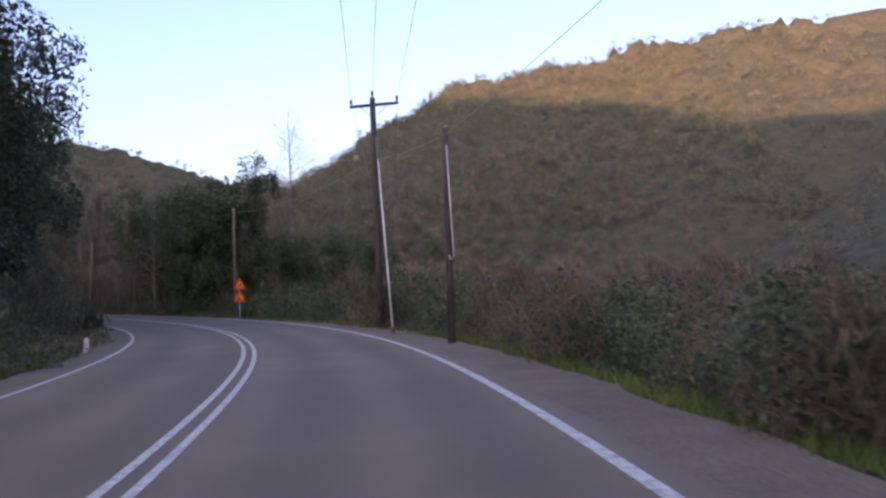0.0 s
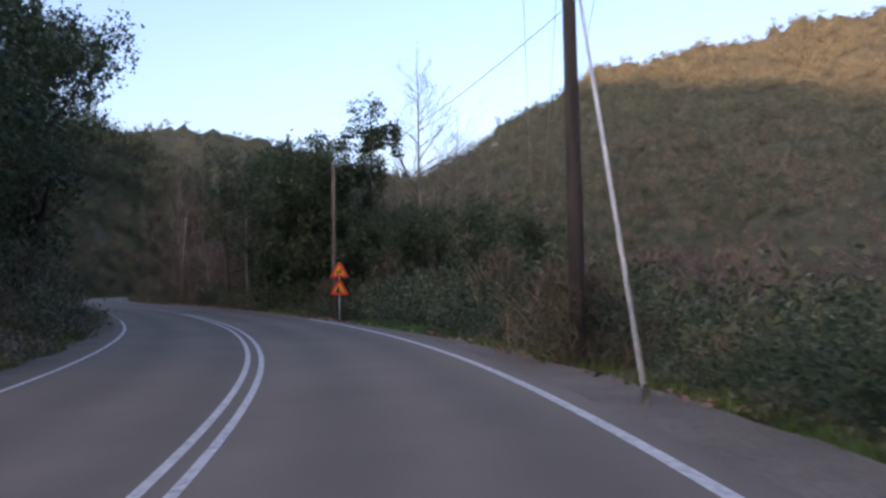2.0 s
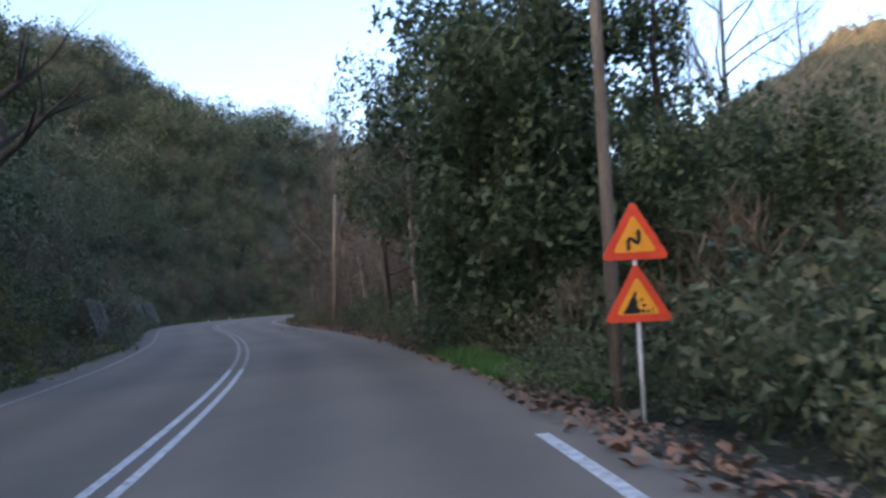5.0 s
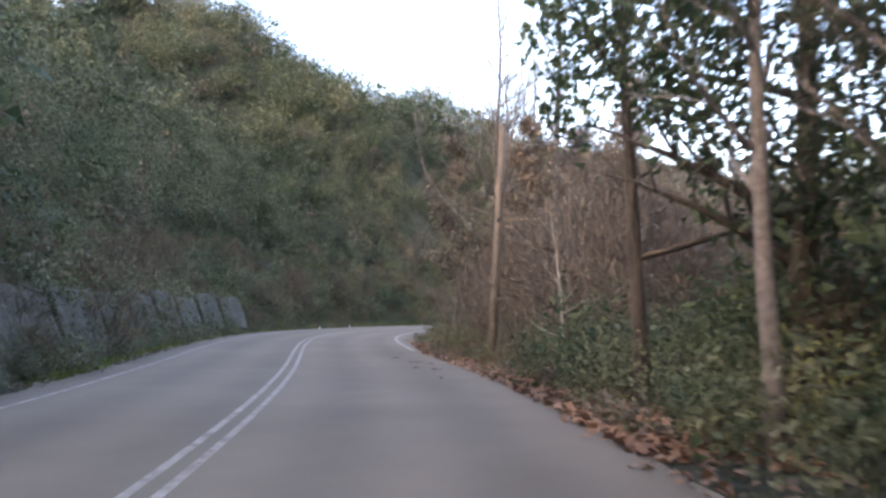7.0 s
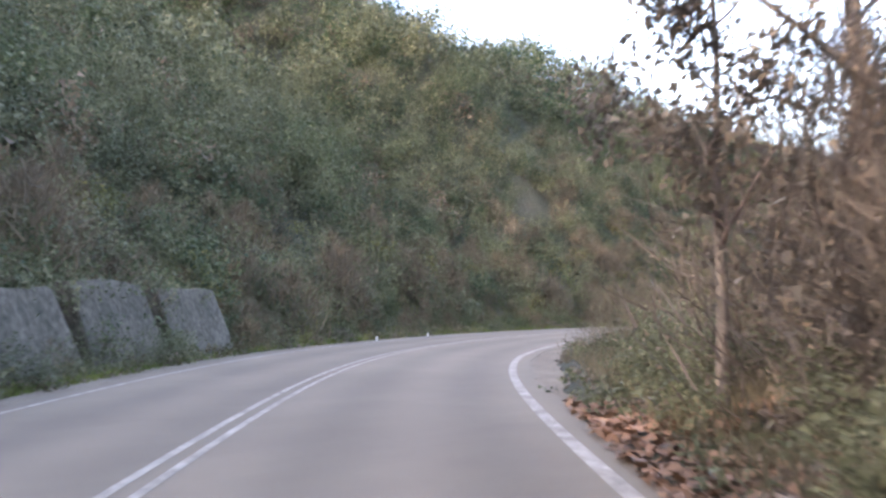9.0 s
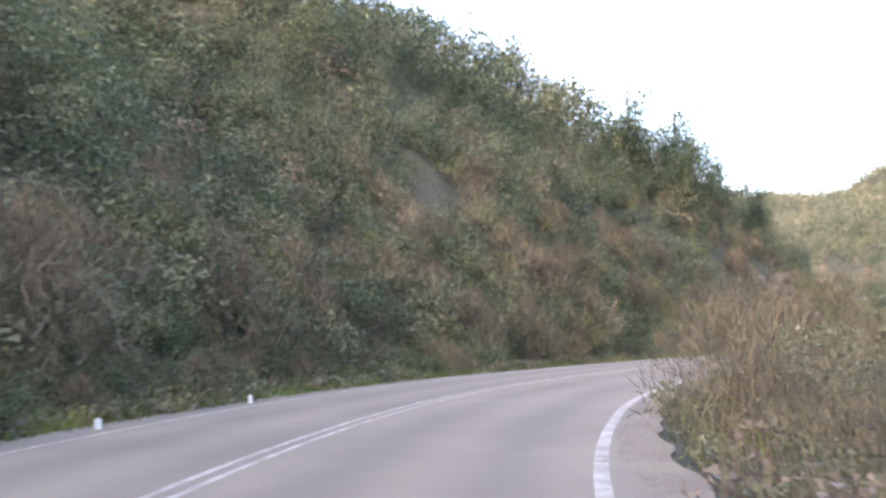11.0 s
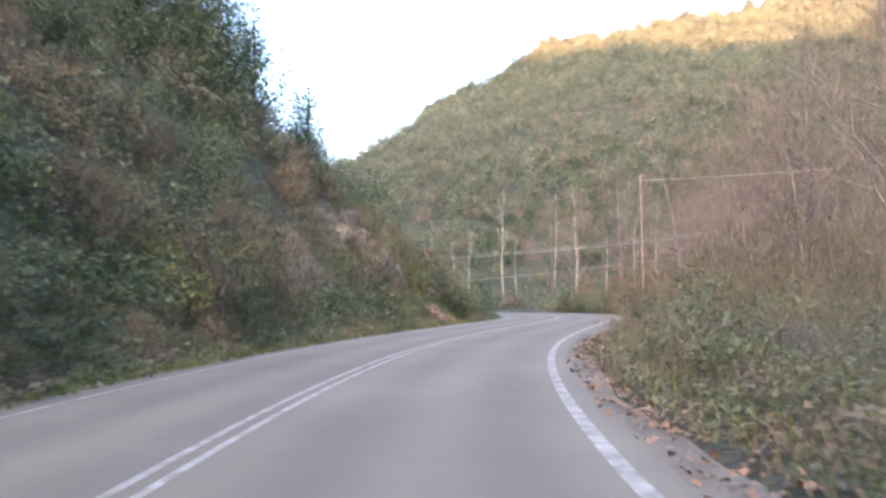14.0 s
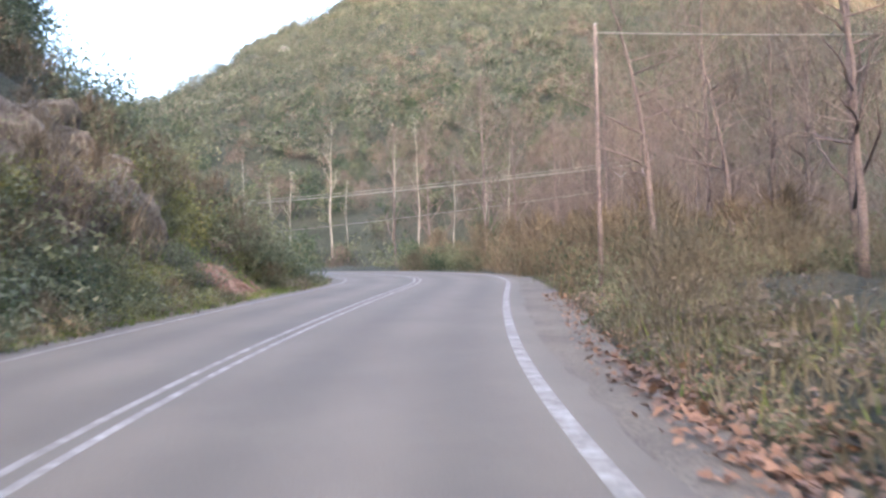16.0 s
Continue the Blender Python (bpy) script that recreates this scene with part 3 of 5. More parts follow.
# evergreens on the low side of the first bend, behind the warning signs
for x, y, k, sc, a in ((-24.0, 81.9, 0, 1.32, 10), (-28.5, 87.2, 1, 1.04, 130), (-25.4, 85.6, 2, 1.12, 200), (-22.2, 77.3, 2, 1.3, 110), (-20.6, 83.2, 1, 0.95, 20), (-17.0, 76.5, 2, 0.84, 80), (-20.2, 76.2, 2, 1.25, 250),
                       (-13.8, 79.0, 0, 0.8, 300), (-18.3, 84.0, 2, 0.95, 150), (-15.6, 79.8, 2, 0.9, 45), (-26.0, 92.0, 1, 0.8, 70), (-10.6, 75.5, 2, 0.9, 33), (-7.5, 72.0, 0, 0.7, 210)):
    plant_tree("evergreen_tree", "dense dark green broadleaf evergreen tree below the road", "tree", x, y, EVERGREEN[k], "evergreens by the bend", a, sc)
for s, d, k, sc, a in ((83, -6.8, 0, 1.1, 20), (75, -7.0, 1, 1.22, 100)):
    x, y = on_road(s, d)
    plant_tree("evergreen_tree", "tall evergreen with a high crown hanging over the roadside", "tree", x, y, OVERHANG[k], "evergreens over the slope", a, sc)
plant_tree("evergreen_tree", "slender open-crowned evergreen at the road's edge", "tree", -31.0, 87.2, evergreen_meshes(24, 13.0, 4.6, n=4200, leaf=0.1, low=0.3, girth=0.011), "evergreens by the bend", 40, 1.0)
# evergreens that overhang the inside of the first bend
for s, d, k, sc, a in ((69, -9.0, 1, 1.0, 130), (61, -8.2, 2, 1.4, 240), (53, -8.6, 0, 1.35, 10), (46, -9.2, 1, 1.2, 50), (38, -11.5, 0, 1.3, 300), (88, -8.5, 1, 1.0, 200)):
    x, y = on_road(s, d)
    plant_tree("evergreen_tree", "dark broad evergreen tree leaning over the roadside slope", "tree", x, y, EVERGREEN[k], "evergreens over the slope", a, sc)

# tall evergreens on the spur above the last straight
SPUR = [evergreen_meshes(33, 10.5, 6.4, leaf=0.085, lobes=20, lobe_size=0.34), evergreen_meshes(34, 11.5, 6.6, leaf=0.085, lobes=20, lobe_size=0.34)]
for x, y, k, sc, a in ((-78.4, 198.2, 0, 0.95, 15), (-80.6, 192.5, 1, 0.95, 95), (-82.6, 187.0, 2, 1.15, 170), (-81.6, 203.0, 1, 0.85, 250), (-79.8, 182.5, 0, 0.85, 300), (-85.0, 196.0, 1, 1.0, 40), (-84.0, 179.0, 2, 1.1, 210)):
    plant_tree("evergreen_tree", "dense grey-green evergreen tree on the spur above the road", "tree", x, y, SPUR[k % 2], "evergreens on the spur", a, sc)


def vine_tree(x, y, h, width, seed, label):
    """A dead trunk smothered in hanging creeper."""
    tr, limbs, tips = branches(seed, h * 0.95, 0.2, levels=2, spread_=0.22, start=0.45, count=8)
    r = np.random.RandomState(seed)
    col = []
    for k in range(9):
        f = k / 8
        w = width * (0.5 + 0.5 * f ** 3)
        q = leaf_cloud(640, (w, w, h * 0.22), 0.085, seed + k, lobes=5, hollow=0.3, droop=0.5)
        q[..., 2] += h * (0.12 + 0.76 * f) - 0.05 * h
        q[..., :2] += r.normal(0, 0.14, 2)
        col.append(q)
    for k in range(7):
        a = r.uniform(0, 6.28)
        q = leaf_cloud(380, (width * 0.5, width * 0.5, h * 0.16), 0.08, seed + 40 + k, lobes=3, hollow=0.2, droop=1.6)
        q[..., :2] += [math.cos(a) * width * 0.42, math.sin(a) * width * 0.42]
        q[..., 2] += h * r.uniform(0.72, 0.86)
        col.append(q)
    plant_tree("creeper_clad_tree", label, "tree", x, y, [("trunk", joined("trunk", [tr], M_BARK)), *[("limb", joined("limb", g, M_BARK)) for g in limbs],
               ("creeper", quads_mesh("creeper", np.concatenate(col), L_DARK))])


vine_tree(-17.95, 79.6, 13.6, 3.1, 61, "tall dead tree smothered in dark hanging creeper")
vine_tree(-19.55, 78.1, 10.9, 2.9, 71, "shorter dead tree capped with a mop of dark creeper")

# dark pointed shrub on the inside of the first bend
x, y = (float(v) for v in on_road(46.3, -4.9))
shrub = thing("shrub", "dark low shrub with pointed upright shoots at the road's edge", "shrub", m=pose(x, y, ground_z(x, y) - 0.05))
for i, (dx, dy, w, h2) in enumerate(((-0.38, 0.0, 0.5, 1.0), (-0.1, 0.15, 0.55, 1.25), (0.2, -0.05, 0.5, 1.45), (0.45, 0.1, 0.4, 1.15), (0.05, -0.3, 0.7, 0.8))):
    q = leaf_cloud(700, (w, w, h2), 0.055, 300 + i, lobes=5, hollow=0.3, lobe_size=0.6)
    f = np.clip(1.25 - q[..., 2:3] / h2, 0.08, 1.0)
    q[..., :2] *= f
    part("shoot", quads_mesh("shoot", q, L_DARK), shrub).location = (dx, dy, 0)

# bare trees
tr, br, tips = bare_tree_meshes(31, 16.0, 0.15, M_GREYTWIG, levels=4, spread_=0.5, start=0.22, count=24, upward=0.85)
haze = twig_cloud(1300, (5.6, 5.6, 12.0), 0.8, 58, 0.006)
haze[..., 2] += 4.6
BARE_TALL = [("trunk", tr), *br, ("crown", quads_mesh("crown", haze, L_TWIGGY))]
plant_tree("bare_tree", "slender leafless tree with fine upward grey twigs", "tree", -17.4, 90.5, BARE_TALL, "leafless trees", 0, 1.15)
plant_tree("bare_tree", "tall leafless tree with a haze of fine twigs behind the pole", "tree", -43.2, 101.9, BARE_TALL, "leafless trees", 75, 0.92)
plant_tree("bare_tree", "slender leafless tree beside a taller one", "tree", -15.6, 91.6, BARE_TALL, "leafless trees", 160, 0.9)
tr, br, tips = bare_tree_meshes(32, 10.5, 0.13, M_GREYTWIG, levels=3, spread_=0.36, start=0.25, count=13, upward=0.8)
haze = twig_cloud(1000, (4.2, 4.2, 7.6), 0.65, 59, 0.006)
haze[..., 2] += 3.2
BARE_MID = [("trunk", tr), *br, ("crown", quads_mesh("crown", haze, L_TWIGGY))]
for x, y, a, sc in ((-12.0, 85.5, 40, 1.0), (-22.0, 88.0, 99, 0.9), (-38.5, 103.0, 210, 1.05), (-41.0, 104.5, 300, 0.9), (-47.2, 122.0, 20, 1.0), (-17.5, 81.5, 140, 0.9), (-28.2, 84.6, 75, 1.05), (-26.4, 83.4, 190, 0.95), (-41.6, 101.6, 15, 1.05), (-44.6, 104.2, 260, 1.1)):
    plant_tree("bare_tree", "leafless grey tree with many fine twigs", "tree", x, y, BARE_MID, "leafless trees", a, sc)
tr, br, tips = bare_tree_meshes(35, 7.5, 0.09, M_PALE, levels=3, spread_=0.34, start=0.3, count=9, upward=0.9, lean=(-0.12, 0.02))
for x, y, a, sc in ((-33.9, 89.9, 0, 0.5), (-37.9, 97.9, 90, 0.5)):
    plant_tree("young_tree", "thin pale leaning sapling beside the road", "tree", x, y, [("trunk", tr)] + br, "roadside saplings", a, sc)


# plane trees with withered leaves on the inside of the second bend
def plane_meshes(seed, h, r0, per=30, lean=(0, 0)):
    tr, limbs, tips = branches(seed, h, r0, levels=3, spread_=0.3, start=0.25, count=13, upward=0.7, lean=lean)
    crown = tips_leaves(tips, per // 6, 0.062, seed, 0.5)
    return [("trunk", joined("trunk", [tr], M_GREYTWIG)), *[("limb", joined("limb", g, M_TWIG)) for g in limbs], ("withered_leaves", quads_mesh("withered_leaves", crown, L_BROWN))]


PLANE = [plane_meshes(41, 18.0, 0.26), plane_meshes(42, 11.0, 0.13, 70), plane_meshes(43, 8.0, 0.09, 120)]
for x, y, k, sc, a in ((-42.2, 104.2, 0, 0.85, 0), (-41.2, 101.2, 2, 1.0, 60), (-45.4, 101.9, 2, 1.0, 140), (-43.4, 107.5, 2, 1.1, 200), (-39.5, 105.5, 1, 1.1, 20), (-45.2, 111.2, 2, 1.05, 320),
                       (-46.4, 115.0, 2, 0.95, 88), (-44.5, 112.0, 1, 0.9, 250), (-36.5, 99.0, 2, 0.9, 12)):
    plant_tree("plane_tree", "grey-brown plane tree with sparse withered brown leaves", "tree", x, y, PLANE[k], "plane trees by the stream", a, sc)

# the row of pale trunks beyond the last bend
tr, br, tips = bare_tree_meshes(51, 14.0, 0.12, M_PALE, levels=4, spread_=0.26, start=0.42, count=10, upward=1.0)
ROW = [("trunk", tr)] + br
tr, br, tips = bare_tree_meshes(52, 12.0, 0.1, M_PALE, levels=4, spread_=0.24, start=0.5, count=8, upward=1.0)
ROW2 = [("trunk", tr)] + br
for x, y, k, sc, a in ((-63.6, 249.0, 0, 1.1, 0), (-68.0, 244.0, 1, 1.0, 90), (-54.4, 250.0, 0, 1.1, 200), (-57.0, 252.0, 1, 1.1, 33), (-62.0, 247.5, 1, 0.75, 150), (-50.8, 249.0, 1, 0.8, 10), (-69.5, 246.0, 1, 0.8, 260),
                       (-47.5, 247.0, 0, 0.85, 310), (-44.0, 252.0, 1, 1.0, 70), (-72.5, 249.0, 0, 0.8, 120), (-40.0, 245.0, 0, 0.9, 20), (-36.5, 250.0, 1, 1.0, 170)):
    x, y = -66 + (x + 66) * 1.07, 158 + (y - 158) * 1.07
    plant_tree("pale_bare_tree", "tall leafless tree with a pale straight trunk", "tree", x, y, ROW if k == 0 else ROW2, "row of pale trunks", a, sc)

# brown leafless trees on the right of the last straight
tr, br, tips = bare_tree_meshes(55, 12.5, 0.11, M_TWIG, levels=3, spread_=0.36, start=0.15, count=16, upward=0.75)
haze = twig_cloud(1500, (6.2, 6.2, 10.5), 1.0, 57, 0.0085)
haze[..., 2] += 2.6
BROWN_A = [("trunk", tr), *br, ("crown", quads_mesh("crown", haze, L_TWIGGY))]
tr, br, tips = bare_tree_meshes(56, 11.0, 0.14, M_TWIG, levels=3, spread_=0.5, start=0.3, count=11, upward=0.25, lean=(-0.16, 0.0))
haze = twig_cloud(1100, (6.5, 6.5, 8.5), 0.9, 60, 0.007)
haze[..., 2] += 3.2
BROWN_LEAN = [("trunk", tr), *br, ("crown", quads_mesh("crown", haze, L_TWIGGY))]
r2 = random.Random(5)
for i in range(20):
    s, d = r2.uniform(178, 222), r2.uniform(12, 30)
    x, y = on_road(s, d)
    plant_tree("brown_bare_tree", "leafless reddish-brown tree with a haze of twigs", "tree", x, y, BROWN_A, "bare trees by the stream", r2.uniform(0, 360), r2.uniform(0.85, 1.25))
for s, d, a, sc in ((203, 13.5, 30, 1.0), (209, 11.5, -20, 0.9)):
    x, y = on_road(s, d)
    plant_tree("leaning_bare_tree", "brown leaning leafless tree with spreading level boughs", "tree", x, y, BROWN_LEAN, "bare trees by the stream", a, sc)

plant_tree("leaning_bare_tree", "brown leaning leafless tree with spreading level boughs", "tree", -56.4, 180.6, BROWN_LEAN, "bare trees by the stream", 10, 0.85)
placed = 0
while placed < 24:
    x, y = r2.uniform(-60, -34), r2.uniform(184, 236)
    ss, dd = lateral([x], [y])
    if dd[0] > 8.5:
        placed += 1
        plant_tree("brown_bare_tree", "leafless reddish-brown tree with a haze of twigs", "tree", x, y, BROWN_A, "bare trees by the stream", r2.uniform(0, 360), r2.uniform(0.85, 1.2))

# ---- scrub and woods that nobody could count ----
NEAR = [leaf_cloud(500, (3.2, 3.2, 2.6), 0.088, 100 + i, lobes=11, tri=True) for i in range(5)]
MID = [leaf_cloud(220, (4.2, 4.2, 4.2), 0.22, 120 + i, lobes=12, hollow=0.75, lobe_size=0.38, tri=True, fuzz=(0.9, 1.1), wild=0.4) for i in range(5)]
MIDF = [leaf_cloud(470, (4.2, 4.2, 4.2), 0.125, 130 + i, lobes=15, hollow=0.6, lobe_size=0.38, tri=True, fuzz=(0.85, 1.1), wild=0.5) for i in range(5)]
WOOD = [leaf_cloud(1000, (4.2, 4.2, 4.2), 0.08, 220 + i, lobes=18, hollow=0.5, lobe_size=0.36, tri=True, fuzz=(0.8, 1.12), wild=0.6) for i in range(4)]
FARP = [leaf_cloud(80, (5.0, 5.0, 4.6), 0.3, 140 + i, lobes=6, hollow=0.8, lobe_size=0.42, thin=0.85, tri=True, fuzz=(0.9, 1.08), wild=0.35) for i in range(6)]
FARF = [leaf_cloud(170, (5.0, 5.0, 4.6), 0.19, 240 + i, lobes=7, hollow=0.75, lobe_size=0.42, thin=0.8, tri=True, fuzz=(0.88, 1.1), wild=0.4) for i in range(8)]
TWIGS = [twig_cloud(430, (3.0, 3.0, 2.6), 0.75, 160 + i, 0.015) for i in range(4)]
FINE = [twig_cloud(650, (3.0, 3.0, 2.6), 0.42, 200 + i, 0.0065) for i in range(3)]
SPARSE = [leaf_cloud(110, (3.0, 3.0, 3.0), 0.05, 210 + i, lobes=12, hollow=0.1, lobe_size=0.5, tri=True) for i in range(3)]
LOW = [leaf_cloud(80, (1.5, 1.5, 0.9), 0.08, 180 + i, lobes=7, tri=True) for i in range(4)]


def split(xy, *shares):
    x, y = xy
    r = np.random.RandomState(len(x))
    k = r.choice(len(shares), len(x), p=np.array(shares) / sum(shares))
    return [(x[k == i], y[k == i]) for i in range(len(shares))]


# left slopes, close to the road
a, b2, c2, d2 = split(tuple(np.concatenate(q) for q in zip(strewn(660, 12, 226, 1.3, 13, -1), strewn(500, 96, 216, 1.1, 7, -1))), 1.6, 4.4, 2.6, 1.9)
scatter("hillside_scrub", NEAR, places_on(*a, 0.55, 1.25), L_DARK, "dense dark evergreen scrub covering the cut slope", "scrub")
scatter("hillside_scrub", NEAR, places_on(*b2, 0.5, 1.1), L_OLIVE, "olive-green scrub covering the cut slope", "scrub")
scatter("dry_brush", TWIGS, places_on(*c2, 0.6, 1.2), L_DRYSCRUB, "leafless brown brush among the scrub", "brush")
scatter("yellowing_scrub", NEAR, places_on(*d2, 0.4, 0.8), L_YELLOW, "yellow-green shrubs among the scrub", "scrub")
a, b2, c2 = split(strewn(1500, 10, 222, 0.15, 3.6, -1), 3, 2, 2)
scatter("verge_herbs", LOW, places_on(*a, 0.4, 1.1, 0.1), L_OLIVE, "low weeds and herbs at the foot of the slope", "weeds")
scatter("verge_herbs", LOW, places_on(*b2, 0.3, 0.9, 0.1), L_YELLOW, "yellowing weeds at the foot of the slope", "weeds")
scatter("dry_stalks", LOW, places_on(*c2, 0.4, 1.0, 0.1), L_BROWN, "withered brown weeds at the foot of the slope", "weeds")
a, b2, c2 = split(strewn(560, 96, 218, 0.5, 3.4, -1), 3, 3, 2)
scatter("hillside_scrub", NEAR, places_on(*a, 0.28, 0.6), L_DARK, "low dark shrubs at the foot of the slope", "scrub")
scatter("hillside_scrub", NEAR, places_on(*b2, 0.28, 0.55), L_OLIVE, "low olive-green shrubs at the foot of the slope", "scrub")
scatter("dry_brush", TWIGS, places_on(*c2, 0.3, 0.6), L_DRYSCRUB, "low leafless brush at the foot of the slope", "brush")
x, y = strewn(80, 90, 127, 0.25, 1.3, -1)
scatter("hillside_scrub", NEAR, places_on(x, y, 0.2, 0.42, 0.1), L_OLIVE, "small shrubs along the foot of the concrete slabs", "scrub")
x, y = strewn(95, 90, 130, 1.7, 3.4, -1)
a, b2 = split((x, y), 2, 3)
scatter("hillside_scrub", NEAR, places_on(*a, 0.45, 0.85, 0.0), L_DARK, "dark scrub leaning over the concrete slabs", "scrub")
scatter("hillside_scrub", NEAR, places_on(*b2, 0.45, 0.8, 0.0), L_OLIVE, "olive-green scrub leaning over the concrete slabs", "scrub")
s = RNG.uniform(92, 128, 120)
x, y = on_road(s, RNG.uniform(-6.2, -5.5, 120))
spots = [(px, py, 1.35 + RNG.uniform(-0.25, 0.2), k, a, 1.0) for px, py, k, a in zip(x, y, RNG.uniform(0.4, 0.95, 120), RNG.uniform(0, 6.28, 120))]
scatter("hanging_scrub", LOW, spots, L_OLIVE, "straggling weeds hanging over the tops of the slabs", "weeds")
# left slopes, higher up
a, b2, c2 = split(tuple(np.concatenate(q) for q in zip(strewn(1200, 20, 232, 11, 66, -1, power=0.85), strewn(400, 88, 150, 8, 42, -1), off_road(750, -138, -68, 98, 215, 9))), 2.2, 4.6, 1.3)
for xy, mat, words in ((a, L_DARK, "dark evergreen oak wood"), (b2, L_OLIVE, "olive-green maquis")):
    ss, dd = lateral(*xy)
    close = (dd > -32) & (ss > 112) | (dd > -62) & (ss > 158)
    near = close & (dd > -24)
    close &= ~near
    scatter("hillside_wood", WOOD, places_on(xy[0][near], xy[1][near], 0.9, 1.5), mat, words + " just above the road cut", "woodland")
    scatter("hillside_wood", MIDF, places_on(xy[0][close], xy[1][close], 1.0, 1.85), mat, words + " higher above the road cut", "woodland")
    scatter("hillside_wood", MID, places_on(xy[0][~close & ~near], xy[1][~close & ~near], 1.0, 1.85), mat, words + " on the steep spur", "woodland")
scatter("hillside_wood", MID, places_on(*c2, 0.5, 1.0), L_BROWN, "withered brown trees scattered on the spur", "woodland")
a, b2 = split(tuple(np.concatenate(q) for q in zip(off_road(420, -112, -60, 108, 222, 4.5), off_road(300, -120, -76, 122, 178, 5))), 2, 3)
scatter("hillside_wood", MIDF, places_on(*a, 0.45, 0.85), L_DARK, "young dark evergreens low on the spur", "woodland")
scatter("hillside_wood", MIDF, places_on(*b2, 0.45, 0.8), L_OLIVE, "olive-green bushes low on the spur", "woodland")
a, b2 = split(strewn(1300, 112, 216, 0.05, 2.2, -1), 3, 2)
scatter("verge_herbs", LOW, places_on(*a, 0.35, 0.75, 0.1), L_OLIVE, "low weeds spilling onto the road's edge", "weeds")
scatter("dry_stalks", LOW, places_on(*b2, 0.35, 0.7, 0.1), L_STRAW, "dry weeds spilling onto the road's edge", "weeds")
r5 = np.random.RandomState(77)
a, b2, c2 = split(strewn(520, 128, 208, 5, 24, -1, r=r5), 2, 4, 1.5)
for xy, mat, words in ((a, L_DARK, "dark young evergreens"), (b2, L_OLIVE, "olive-green bushes"), (c2, L_DRYSCRUB, "olive-brown bushes")):
    scatter("hillside_wood", MIDF, places_on(*xy, 0.35, 0.75, r=r5), mat, words + " filling the slope above the cut", "woodland")
# right banks
a, b2, c2, d2 = split(strewn(380, 14, 96, 2.6, 22, 1, power=1.1), 5.5, 2.5, 1.7, 0.3)
scatter("bank_scrub", NEAR, places_on(*a, 0.7, 1.5), L_DARK, "dark bramble and evergreen scrub below the bend", "scrub")
scatter("bank_scrub", NEAR, places_on(*b2, 0.6, 1.3), L_OLIVE, "olive-green scrub below the bend", "scrub")
scatter("dry_brush", TWIGS, places_on(*c2, 0.7, 1.6), L_DRYSCRUB, "tangled leafless brush below the bend", "brush")
scatter("yellowing_scrub", NEAR, places_on(*d2, 0.5, 0.9), L_YELLOW, "yellowing shrubs below the bend", "scrub")
a, b2, c2 = split(strewn(240, 14, 98, 0.6, 3.2, 1), 4, 2, 2)
k = lateral(*c2)[0] < 54
c2 = c2[0][k], c2[1][k]
scatter("bank_scrub", NEAR, places_on(*a, 0.4, 0.85), L_DARK, "low dark bramble at the edge of the shoulder", "scrub")
scatter("bank_scrub", NEAR, places_on(*b2, 0.4, 0.8), L_OLIVE, "low olive-green scrub at the edge of the shoulder", "scrub")
scatter("dry_brush", TWIGS, places_on(*c2, 0.5, 1.0), L_DRYSCRUB, "leafless brush at the edge of the shoulder", "brush")
a, b2, c2 = split(strewn(170, 60, 94, 4.2, 14, 1), 6, 2, 0.8)
c2 = c2[0][:6], c2[1][:6]
scatter("bank_scrub", NEAR, places_on(*a, 1.0, 1.8), L_DARK, "tall dark undergrowth below the evergreens", "scrub")
scatter("bank_scrub", NEAR, places_on(*b2, 0.8, 1.5), L_OLIVE, "tall olive-green undergrowth below the evergreens", "scrub")
scatter("dry_brush", TWIGS, places_on(*c2, 0.8, 1.5), L_TWIGGY, "leafless brush below the evergreens", "brush")
a, b2, c2 = split(tuple(np.concatenate(q) for q in zip(strewn(60, 100, 126, 2.5, 16, 1), strewn(250, 126, 222, 0.9, 16, 1, power=1.3))), 0.5, 1.6, 5)
scatter("bank_scrub", NEAR, places_on(*a, 0.4, 0.75), L_DARK, "dark green scrub on the low bank", "scrub")
scatter("bank_scrub", NEAR, places_on(*b2, 0.4, 0.85), L_OLIVE, "olive-green scrub on the low bank", "scrub")
scatter("dry_brush", FINE, places_on(*c2, 0.5, 1.2), L_DRYSCRUB, "leafless brown brush on the low bank", "brush")
a, b2 = split(strewn(620, 14, 222, 0.1, 3.0, 1), 3, 2)
scatter("verge_herbs", LOW, places_on(*a, 0.3, 0.9, 0.1), L_OLIVE, "low weeds along the shoulder", "weeds")
scatter("dry_stalks", LOW, places_on(*b2, 0.3, 0.9, 0.1), L_BROWN, "withered brown weeds along the shoulder", "weeds")
x, y = strewn(105, 99, 117, 2.8, 14, 1)
scatter("dry_brush", FINE, places_on(x, y, 1.2, 2.4), L_TWIGGY, "tall grey-brown thicket below the plane trees", "brush")
scatter("withered_scrub", SPARSE, places_on(x, y, 1.3, 2.7), L_BROWN, "withered leaves clinging to the thicket", "scrub")
x, y = strewn(115, 98, 117, 1.8, 9, 1)
scatter("withered_scrub", SPARSE, places_on(x, y, 0.7, 1.4), L_BROWN, "brown-leaved bushes along the edge of the thicket", "scrub")
x, y = strewn(60, 100, 124, 0.9, 4.5, 1)
scatter("bank_scrub", NEAR, places_on(x, y, 0.3, 0.6), L_OLIVE, "low olive-green bushes below the plane trees", "scrub")
s = np.concatenate([RNG.uniform(55.5, 62.5, 120), RNG.uniform(73, 80, 110)])
x, y = on_road(s, right_edge(s) + RNG.uniform(0.15, 2.1, 230))
